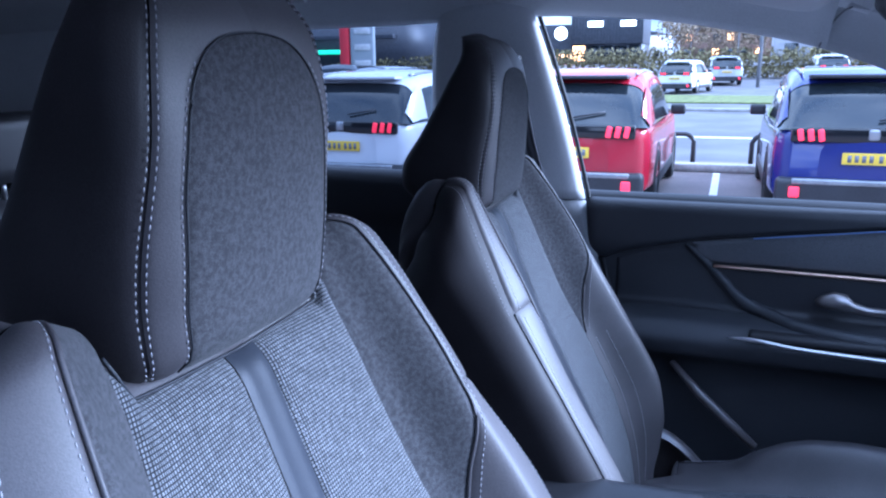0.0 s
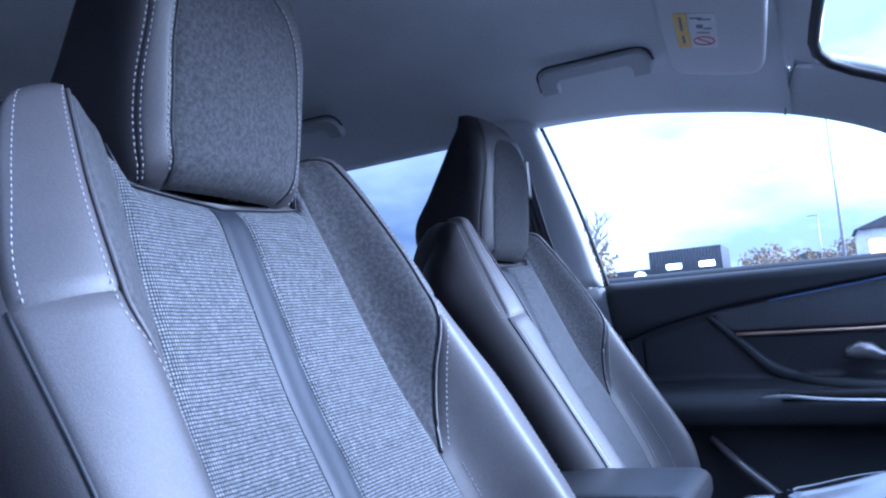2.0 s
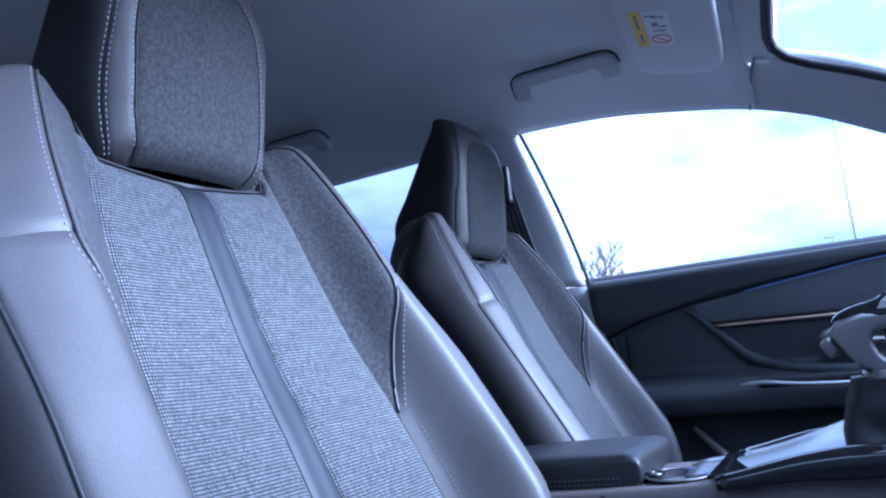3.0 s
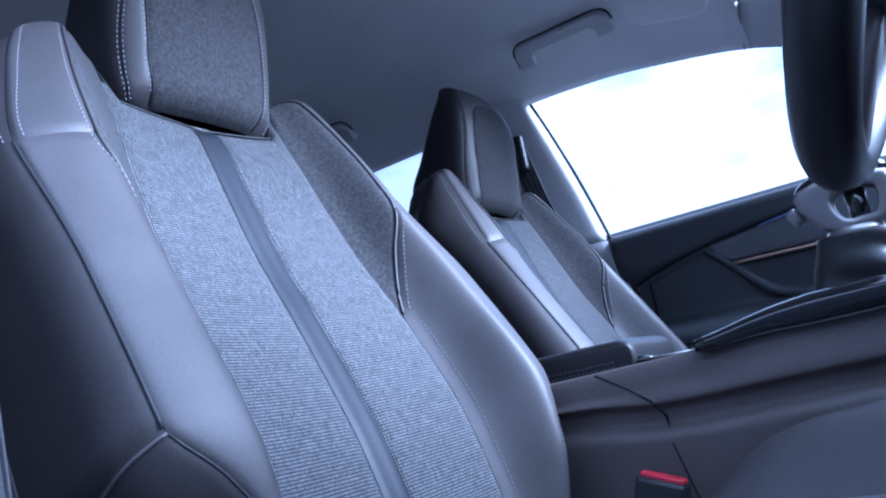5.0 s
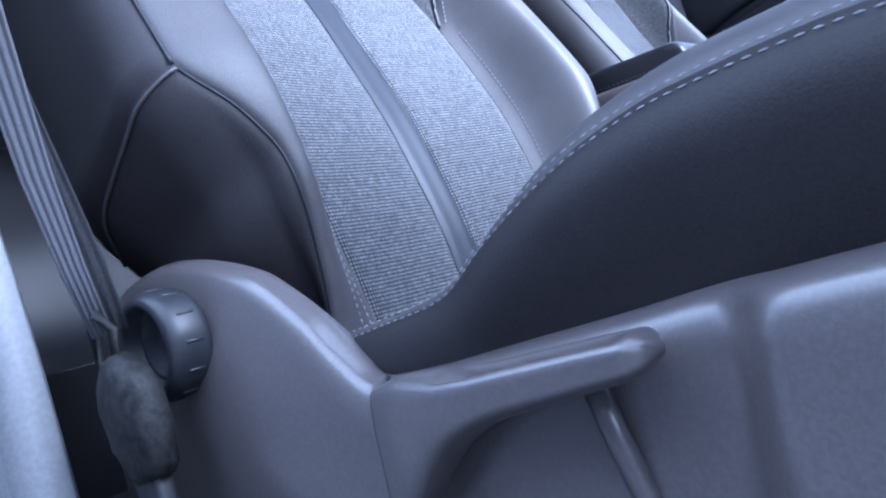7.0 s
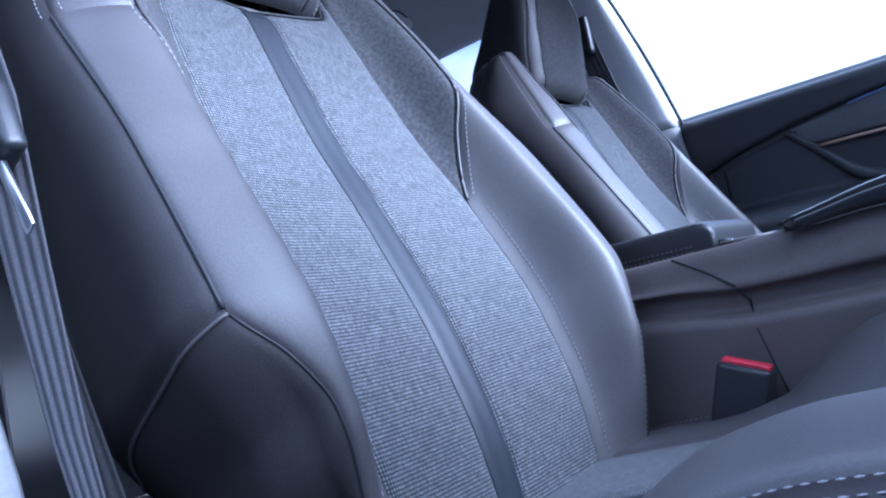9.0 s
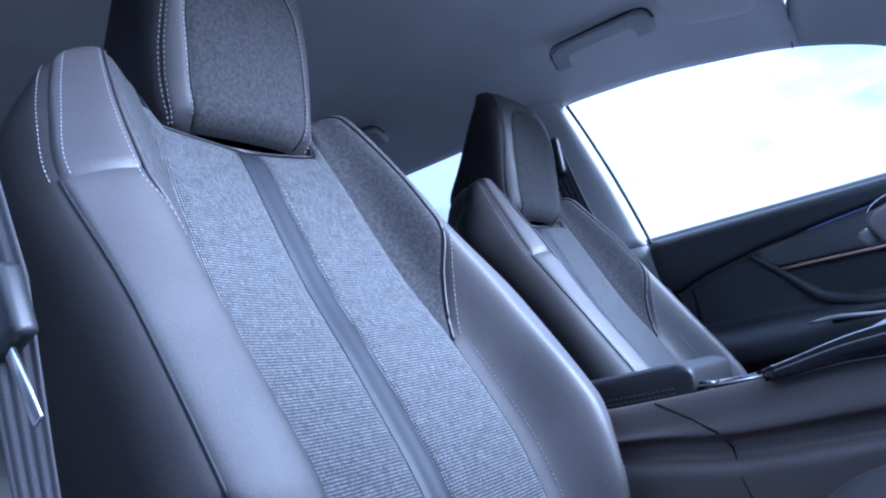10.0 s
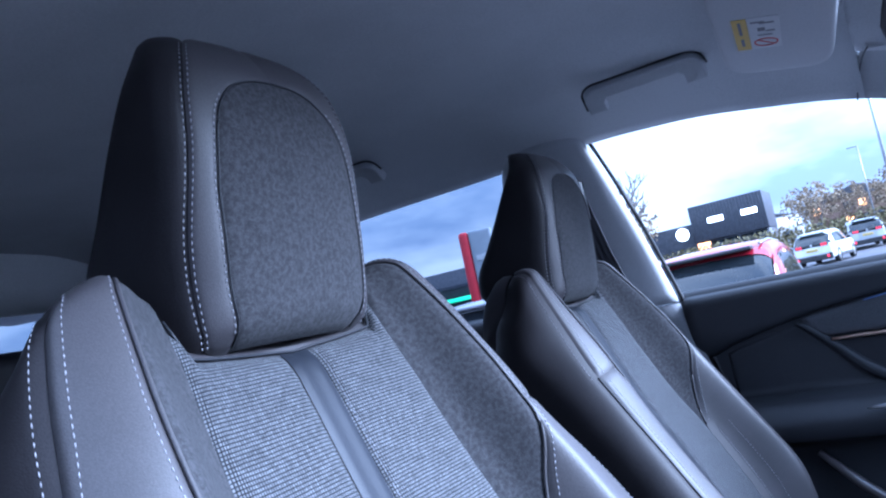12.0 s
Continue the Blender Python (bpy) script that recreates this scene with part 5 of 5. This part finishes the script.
M_RIM = material("alloy rim", (0.4, 0.4, 0.42), 0.3, 0.9, vary=0.1)
M_CAR_GLASS = material("dark car glass", (0.02, 0.025, 0.03), 0.05, vary=0.1, coat=0.5)
M_CAR_TRIM = material("dark bumper plastic", (0.03, 0.03, 0.035), 0.5, vary=0.15)
M_PLATE = material("yellow plate", (0.85, 0.6, 0.06), 0.4, vary=0.04)
M_TAIL = glow("red tail lamp", (0.85, 0.03, 0.06), 0.9)
M_LAMP_WARM = glow("warm lamp", (1.0, 0.45, 0.15), 3.0)
M_LAMP_WHITE = glow("white lamp", (1.0, 1.0, 0.95), 2.5)
M_LAMP_YELLOW = glow("yellow lamp", (1.0, 0.75, 0.1), 2.5)
M_LAMP_RED = glow("red lamp", (1.0, 0.08, 0.1), 2.0)
M_LAMP_GREEN = glow("green lamp", (0.15, 0.8, 0.35), 1.2)
PAINT = {}
for key, c in (("white", (0.72, 0.73, 0.76)), ("red", (0.36, 0.012, 0.03)), ("blue", (0.022, 0.028, 0.17)), ("silver", (0.45, 0.47, 0.5)), ("grey", (0.16, 0.17, 0.19))):
    PAINT[key] = material(key + " car paint", c, 0.25, 0.0, vary=0.04, scale=4, coat=0.7)

# ---- ground, road, kerbs ----
LAND = table((-600, 0.0), (2.5, 0.0), (8, -0.27), (13, -0.32), (20, -0.3), (28, -0.2), (37, 0.0), (48, 0.2), (60, 0.6), (90, 1.5), (250, 3.0), (2500, 20))
ys = np.concatenate([np.linspace(-2500, -60, 8), np.linspace(-50, 100, 90), np.linspace(120, 2500, 12)])
ground = grid("ground", lambda x, y: (x, y, LAND(y)), np.concatenate([np.linspace(-2500, -80, 6), np.linspace(-60, 60, 30), np.linspace(80, 2500, 6)]), ys, M_ASPHALT)
tagged(ground, "damp grey car park asphalt", "ground", kind="structure")


def sheet(name, x0, x1, y0, y1, up, mat, label, category, n=24):
    ob = grid(name, lambda x, y: (x, y, LAND(y) + up), np.linspace(x0, x1, 12), np.linspace(y0, y1, n), mat)
    return tagged(solidify(ob, max(up, 0.004) + 0.05, -1.0), label, category, kind="structure")


sheet("pavement", -40, 30, 4.5, 12.6, 0.006, M_PAVING, "reddish paved parking bays", "pavement")
sheet("kerb", -40, 30, 12.6, 12.9, 0.12, M_KERB, "concrete kerb in front of the parked cars", "kerb", 4)
sheet("verge", -40, 30, 12.9, 13.6, 0.06, M_PAVING, "narrow paved verge behind the kerb", "verge", 4)
sheet("kerb", -60, 60, 27.6, 27.9, 0.1, M_KERB, "far concrete kerb of the road", "kerb", 4)
sheet("grass", -60, 60, 31.5, 36.2, 0.05, M_GRASS, "green grass verge beyond the road", "grass")
sheet("trim", -12, 12, 18.6, 18.85, 0.006, M_LINE, "white road line", "road line", 4)
for bx in (-5.9, -3.05, -0.15, 2.75, 5.5):
    mark = grid("trim", lambda x, y: (x, y, LAND(y) + 0.012), np.linspace(bx - 0.05, bx + 0.05, 2), np.linspace(7.6, 12.5, 10), M_LINE)
    tagged(mark, "white parking bay line", "bay line", kind="structure")


# Unseen wall, added beside the car to keep low sky light off the seats.
light_block = part("unseen_wall", box_bm(9.0, -2.4, 1.4, 36, 0.4, 3.2, 0.03), M_CLAD)
tagged(light_block, "unseen dark wall added to block light on the driver side", "wall", kind="structure")


# ---- parked cars ----
def parked_car(name, label, paint, at, turn=0.0, scale=1.0, group="parked cars"):
    """A tall hatchback seen from behind; its tail at the origin, its nose along y."""
    car = thing(name, label, "car", (0, 0, 0), group)
    hw = table((0, 0.74), (0.05, 0.84), (0.25, 0.9), (0.6, 0.92), (3.4, 0.92), (4.1, 0.86), (4.35, 0.74), (4.45, 0.5))
    top = table((0, 1.0), (0.3, 1.03), (1.5, 1.0), (2.9, 1.02), (3.3, 1.04), (4.1, 0.92), (4.35, 0.78), (4.45, 0.55))

    def body_fn(u, y):
        w, t = hw(y), top(y)
        return (curve1(u, (0, 0.08, 0.2, 0.35, 0.45, 0.5, 0.55, 0.65, 0.8, 0.92, 1), (-w * 0.9, -w, -w * 1.0, -w * 0.985, -w * 0.93, 0, w * 0.93, w * 0.985, w, w, w * 0.9)), y + 0.0, curve1(u, (0, 0.08, 0.2, 0.35, 0.45, 0.5, 0.55, 0.65, 0.8, 0.92, 1), (0.26, 0.36, 0.62, 0.88, t - 0.02, t + 0.01, t - 0.02, 0.88, 0.62, 0.36, 0.26)))

    grid("body", body_fn, np.linspace(0, 1, 40), np.linspace(0, 4.45, 46), PAINT[paint], car, "", caps=True)
    roof = table((0.06, 1.0), (0.2, 1.2), (0.42, 1.46), (0.6, 1.54), (1.0, 1.6), (1.6, 1.62), (2.3, 1.57), (2.8, 1.34), (3.4, 1.03))

    def house_fn(k):
        def fn(u, y):
            r = roof(y) + k
            return (curve1(u, (0, 0.25, 0.4, 0.5, 0.6, 0.75, 1), (-0.88, -0.76, -0.6, 0, 0.6, 0.76, 0.88)), y, 1.0 + (r - 1.0) * curve1(u, (0, 0.25, 0.4, 0.5, 0.6, 0.75, 1), (0, 0.8, 0.96, 1.0, 0.96, 0.8, 0)))
        return fn

    grid("windows", house_fn(0), np.linspace(0, 1, 30), np.linspace(0.06, 3.4, 30), M_CAR_GLASS, car, "dark glass")
    grid("roof", lambda u, y: house_fn(0.012)(0.2 + 0.6 * u, y), np.linspace(0, 1, 20), np.linspace(0.42, 2.35, 20), PAINT[paint], car)
    for s in (-1, 1):
        grid("rear_pillar", lambda u, y, s=s: (s * (0.02 + abs(house_fn(0.01)(0.02 + 0.22 * u, y)[0])), y, house_fn(0.012)(0.02 + 0.22 * u, y)[2]), np.linspace(0, 1, 8), np.linspace(0.16, 0.62, 8), PAINT[paint], car)
        tube("roof_rail", [(s * 0.66, y, 1.6 - 0.05 * abs(y - 1.4)) for y in np.linspace(0.6, 2.3, 10)], 0.018, M_STEEL, car, "", 6)
        part("mirror", box_bm(s * 1.0, 2.75, 1.06, 0.2, 0.1, 0.14, 0.04, 3), M_CAR_TRIM, car)
        for k in range(3):
            part("tail_lamp", box_bm(s * (0.47 + 0.095 * k), -0.03 + 0.006 * k, 0.955, 0.055, 0.04, 0.12, 0.012, 2, None, Matrix.Rotation(s * 0.18, 4, "Y")), M_TAIL, car, "red claw-shaped lamp")
        part("reflector", box_bm(s * 0.68, -0.095, 0.38, 0.1, 0.05, 0.11, 0.015), M_TAIL, car, "red lamp")
        for wy in (0.9, 3.55):
            w = lathe("wheel", [(0.2, -0.1), (0.33, -0.1), (0.35, -0.07), (0.35, 0.07), (0.33, 0.1), (0.22, 0.1), (0.2, 0.06), (0.02, 0.06)], M_TYRE, car, "black tyre", Matrix.Translation((s * 0.83, wy, 0.35)) @ Matrix.Rotation(s * radians(90), 4, "Y"), 24)
            lathe("rim", [(0.2, 0.05), (0.21, 0.085), (0.14, 0.07), (0.05, 0.085), (0.01, 0.085)], M_RIM, w, "", Matrix.Translation((s * 0.83, wy, 0.35)) @ Matrix.Rotation(s * radians(90), 4, "Y"), 16)
    for s in (-1, 1):
        grid("wheel_arch", lambda u, v, s=s: (s * (0.925 - 0.02 * v), 0.9 + (0.4 + 0.07 * v) * math.cos(u), 0.35 + (0.4 + 0.07 * v) * math.sin(u)), np.linspace(0.05, math.pi - 0.05, 18), np.linspace(0, 1, 3), M_CAR_TRIM, car, "dark wheel arch")
        part("side_sill", box_bm(s * 0.91, 2.2, 0.33, 0.05, 2.2, 0.16, 0.02), M_CAR_TRIM, car, "dark sill trim")
    grid("tailgate_panel", lambda u, z: (u * (0.8 - 0.1 * max(0.0, z - 0.6)), -0.035 + 0.1 * u * u + 0.05 * max(0.0, z - 0.78), z), np.linspace(-1, 1, 20), np.linspace(0.5, 0.9, 8), PAINT[paint], car, "curved tailgate")
    part("tail_band", box_bm(0, 0.01, 0.955, 1.5, 0.08, 0.15, 0.02), M_GLOSS, car, "gloss black band between the lamps")
    part("badge", box_bm(0, -0.035, 0.97, 0.1, 0.02, 0.11, 0.02), M_CHROME, car, "chrome emblem shape")
    part("bumper", box_bm(0, 0.0, 0.37, 1.72, 0.2, 0.3, 0.07, 4), M_CAR_TRIM, car, "dark plastic bumper")
    part("bumper_strip", box_bm(0, -0.08, 0.49, 1.42, 0.06, 0.06, 0.015), M_STEEL, car, "silver bumper strip")
    plate = part("number_plate", box_bm(0, -0.05, 0.73, 0.53, 0.02, 0.115, 0.004), M_PLATE, car, "yellow rear plate")
    for k in range(7):
        part("plate_bar", box_bm(-0.2 + 0.065 * k + (0.02 if k > 3 else 0), -0.062, 0.73, 0.036, 0.004, 0.07), M_INK, plate)
    part("spoiler", box_bm(0, 0.42, 1.53, 1.2, 0.24, 0.04, 0.015), M_CAR_TRIM if paint != "white" else PAINT[paint], car)
    tube("wiper", [(0.05, 0.09, 1.1), (0.4, 0.14, 1.16)], 0.012, M_CAR_TRIM, car, "", 6)
    car.matrix_basis = Matrix.Translation((at[0], at[1], LAND(at[1] + 2))) @ Matrix.Rotation(radians(turn), 4, "Z") @ Matrix.Scale(scale, 4)
    return car


red_car = parked_car("parked_car", "red tall hatchback parked tail first to the cabin", "red", (-1.7, 8.3))
blue_car = parked_car("parked_car", "dark blue tall hatchback with red claw tail lamps", "blue", (1.33, 8.5))
white_car = parked_car("parked_car", "white tall hatchback parked in the row", "white", (-4.45, 8.2))
far_white = parked_car("parked_car", "small white car parked beyond the road", "white", (-2.6, 37.5), -12, 0.95)
far_grey = parked_car("parked_car", "silver car parked beyond the grass", "silver", (-0.4, 46.5), 8)
parked_car("parked_car", "white car standing beyond the hedge", "white", (5.2, 48.0), 5)
parked_car("parked_car", "silver car farther along the row", "silver", (-10.2, 24.0), 60)
parked_car("parked_car", "grey car in the far car park", "grey", (-14.5, 30.0), 80)


# ---- street things ----
def hoop(x, y, label):
    h = thing("hoop_barrier", label, "hoop", (x, y, LAND(y)), "hoop barriers")
    tube("bar", [(-0.4, 0, 0)] + [(-0.4 + 0.15 - 0.15 * math.cos(a), 0, 0.4 + 0.15 * math.sin(a)) for a in np.linspace(0, math.pi / 2, 8)] + [(0.4 - 0.15 + 0.15 * math.sin(a), 0, 0.4 + 0.15 * math.cos(a)) for a in np.linspace(0, math.pi / 2, 8)] + [(0.4, 0, 0)], 0.04, M_CAR_TRIM, h, "black steel tube", 10)
    return h


hoop(-0.95, 13.2, "black steel hoop barrier on the verge")
hoop(0.75, 13.2, "black steel hoop barrier on the verge")

post = thing("street_lamp", "tall slim grey street lamp post", "street lamp", (1.25, 45.0, LAND(45)))
tube("post", [(0, 0, 0), (0, 0, 6), (0, 0, 12.5)], [0.1, 0.08, 0.05], M_STEEL, post, "", 10)
part("head", box_bm(-0.5, 0, 12.5, 1.0, 0.25, 0.12, 0.04), M_STEEL, post)
post2 = thing("street_lamp", "distant small street lamp", "street lamp", (0.2, 90.0, LAND(90)))
tube("post", [(0, 0, 0), (0, 0, 8.5)], 0.07, M_STEEL, post2, "", 8)
part("head", box_bm(-0.5, 0, 8.5, 1.0, 0.25, 0.12, 0.04), M_STEEL, post2)

totem = thing("totem_sign", "tall red and grey roadside totem sign", "sign", (-18.2, 35.5, LAND(35.5)))
tm = Matrix.Rotation(radians(20), 4, "Z")
for nm, cx, sx, mt in (("red_side", -0.55, 0.55, M_SIGN_RED), ("grey_side", 0.35, 1.25, M_SIGN_GREY)):
    bm = box_bm(cx, 0, 2.75, sx, 0.5, 5.5, 0.22 if nm == "red_side" else 0.15, 3)
    bmesh.ops.transform(bm, matrix=tm, verts=bm.verts)
    part(nm, bm, mt, totem)
for z in (1.6, 2.4, 3.2, 4.0):
    bm = box_bm(0.35, -0.27, z, 0.8, 0.03, 0.3, 0.01)
    bmesh.ops.transform(bm, matrix=tm, verts=bm.verts)
    part("print_bar", bm, M_STUCCO, totem)

shop = thing("coffee_shop", "charcoal clad flat-roofed shop with lit windows", "building", (-14.0, 90.0, LAND(90)))
part("front_wall", box_bm(0, 4, 4.4, 8.2, 8, 4.2, 0.05), M_CLAD, shop)
part("ground_floor", box_bm(0, 4.2, 1.2, 8.0, 7.6, 2.4), M_CLAD, shop)
part("side_wing", box_bm(-7.2, 5, 2.9, 6.2, 7, 3.4, 0.05), M_CLAD, shop)
part("wing_base", box_bm(-7.2, 5.2, 0.8, 6.0, 6.6, 1.6), M_BRICK, shop)
for k in range(5):
    part("window", box_bm(-3.2 + 1.6 * k, 0.36, 1.25, 1.4, 0.1, 1.7), M_LAMP_WARM if k in (0,) else M_CAR_GLASS, shop)
for k in range(4):
    part("wing_window", box_bm(-9.3 + 1.45 * k, 1.85, 1.3, 1.2, 0.1, 1.2), M_LAMP_WARM, shop, "orange lit window")
for x in (-1.3, 2.4):
    part("sign_bar", box_bm(x, -0.04, 4.5, 1.7, 0.1, 0.6), M_LAMP_WHITE, shop, "white lit sign bar")
bm = bmesh.new()
bmesh.ops.create_cone(bm, cap_ends=True, segments=24, radius1=0.75, radius2=0.75, depth=0.1, matrix=Matrix.Translation((-5.6, 1.45, 3.6)) @ Matrix.Rotation(radians(90), 4, "X"))
part("round_sign", bm, M_LAMP_WHITE, shop, "white lit round sign")
for k in range(24):
    part("cladding_rib", box_bm(-4.0 + 0.35 * k, -0.03, 4.4, 0.06, 0.08, 4.1), M_CLAD, shop)


def house(x, y, w, d, h, wall, label, roof_h=2.0):
    b = thing("house", label, "building", (x, y, LAND(y)), "far buildings")
    part("wall", box_bm(0, 0, h / 2, w, d, h), wall, b)
    prism("roof", [(-w / 2 - 0.3, 0), (0, roof_h), (w / 2 + 0.3, 0)], d + 0.6, M_SLATE, b, "", 0, Matrix.Translation((0, -d / 2 - 0.3, h)))
    for k in range(max(2, int(w / 2.5))):
        for z in (1.3, 3.9):
            if z < h - 0.6:
                part("window", box_bm(-w / 2 + 1.3 + 2.4 * k, -d / 2 - 0.02, z, 1.1, 0.08, 1.2), M_CAR_GLASS if (k + int(z)) % 3 else M_LAMP_WARM, b)
    return b


house(8.2, 78, 10, 8, 5.5, M_STUCCO, "pale plastered house with a slate roof")
house(-1.5, 150, 16, 9, 5.2, M_BRICK, "distant brick houses with lit windows")
house(-22, 170, 18, 9, 5.0, M_STUCCO, "distant pale plastered houses with slate roofs")
house(14, 140, 14, 9, 5.5, M_STUCCO, "distant pale house beside trees")
shed = thing("retail_shed", "long dark retail building with lit shop signs", "building", (-62, 92, LAND(92)))
part("wall", box_bm(0, 0, 2.8, 50, 14, 5.6), M_CLAD, shed)
part("canopy", box_bm(0, -7.6, 3.4, 48, 1.4, 0.5, 0.05), M_CLAD, shed)
for k, (mt, w, z) in enumerate(((M_LAMP_RED, 2.4, 4.4), (M_LAMP_YELLOW, 1.8, 2.6), (M_LAMP_RED, 1.8, 2.2), (M_LAMP_YELLOW, 1.4, 1.6), (M_LAMP_WHITE, 0.9, 2.4), (M_LAMP_WHITE, 0.9, 2.4), (M_LAMP_GREEN, 6.0, 1.7), (M_LAMP_WHITE, 0.9, 2.6))):
    part("shop_sign", box_bm(-12 + 4.6 * k, -8.4, z, w, 0.15, 0.8 if w < 5 else 0.5), mt, shed)


def leaf_cloud(name, centre, size, count, leaf, mat, parent, seed):
    rng = random.Random(seed)
    verts, faces = [], []
    for _ in range(count):
        while True:
            p = Vector((rng.uniform(-1, 1), rng.uniform(-1, 1), rng.uniform(-1, 1)))
            if p.length < 1 and noise.noise(p * 2.3 + Vector((seed, 0, 0))) > -0.15:
                break
        c = Vector(centre) + Vector((p.x * size[0], p.y * size[1], p.z * size[2]))
        a = Vector((rng.gauss(0, 1), rng.gauss(0, 1), rng.gauss(0, 1))).normalized()
        b = a.cross(Vector((rng.gauss(0, 1), rng.gauss(0, 1), rng.gauss(0, 1)))).normalized()
        s = leaf * rng.uniform(0.6, 1.3)
        n = len(verts)
        verts += [c - a * s, c + b * s * 0.6, c + a * s, c - b * s * 0.6]
        faces.append((n, n + 1, n + 2, n + 3))
    return mesh_object(name, verts, faces, mat, parent, "", False)


def tree(x, y, h, label, leaves, seed, spread=0.55):
    """A trunk with forking limbs; leaves in clumps where it has any."""
    t = thing("tree", label, "tree", (x, y, LAND(y)), "trees")
    rng = random.Random(seed)
    verts, faces, tips = [], [], []

    def limb(p, d, length, r, depth):
        n = 4
        base = len(verts)
        q = p.copy()
        for i in range(n + 1):
            f = i / n
            dd = (d + Vector((rng.gauss(0, 0.1), rng.gauss(0, 0.1), rng.gauss(0, 0.05)))).normalized()
            if i:
                q = q + dd * length / n
            xx = dd.cross(Vector((0.3, 0.9, 0.1))).normalized()
            yy = dd.cross(xx)
            rr = r * (1 - 0.45 * f)
            for k in range(5):
                w = 2 * math.pi * k / 5
                verts.append(q + xx * math.cos(w) * rr + yy * math.sin(w) * rr)
        for i in range(n):
            for k in range(5):
                a, b = base + i * 5 + k, base + i * 5 + (k + 1) % 5
                faces.append((a, b, b + 5, a + 5))
        tips.append(q)
        if depth:
            for k in range(rng.randint(3, 4) if depth > 1 else 4):
                w = rng.uniform(0, 2 * math.pi)
                side = Vector((math.cos(w), math.sin(w), 0))
                nd = (d * rng.uniform(0.5, 1.0) + side * rng.uniform(0.4, 1.0) * spread * 1.4 + Vector((0, 0, 0.25))).normalized()
                limb(p.lerp(q, rng.uniform(0.5, 1.0)), nd, length * rng.uniform(0.55, 0.8), r * (0.5 if leaves else 0.6), depth - 1)

    limb(Vector((0, 0, 0)), Vector((0, 0, 1)), h * 0.38, h * (0.018 if leaves else 0.026), 4 if not leaves else 3)
    mesh_object("trunk", verts, faces, M_BARK, t, "bare grey-brown limbs")
    if leaves:
        leaf_cloud("crown", (0, 0, h * 0.62), (h * 0.36, h * 0.36, h * 0.36), 900, h * 0.028, M_LEAF, t, seed)
    return t


tree(-16.6, 57.0, 10.5, "bare winter tree beside the shop", False, 3)
tree(-19.5, 62.0, 9.0, "bare winter tree near the shop", False, 5)
tree(-23.5, 85.0, 8.5, "leafy tree behind the shop", True, 8)
for i, (x, y, h) in enumerate(((-5.5, 105, 7.0), (-2.5, 110, 6.5), (0.5, 112, 6.0), (3.0, 100, 6.5), (6.5, 98, 8.0), (-8.5, 118, 7.5), (4.4, 84, 6.0), (10.5, 110, 9.0), (-30, 100, 8))):
    tree(x, y, h, "rust brown autumn tree in the distance", True, 20 + i)
hedge = leaf_cloud("hedge", (-6, 56, LAND(56) + 0.8), (26, 1.6, 1.3), 14000, 0.13, M_HEDGE, None, 77)
tagged(hedge, "low straggling olive brown hedge beyond the car park", "hedge", kind="stuff")
hill = grid("backdrop", lambda a, k: (900 * math.sin(a), 900 * math.cos(a), 2 + k * (16 + 10 * math.sin(a * 5.0) + 6 * math.sin(a * 13 + 1))), np.linspace(-1.6, 1.6, 80), np.linspace(0, 1, 3), M_HEDGE)
tagged(hill, "low wooded skyline far away", "backdrop", kind="structure")
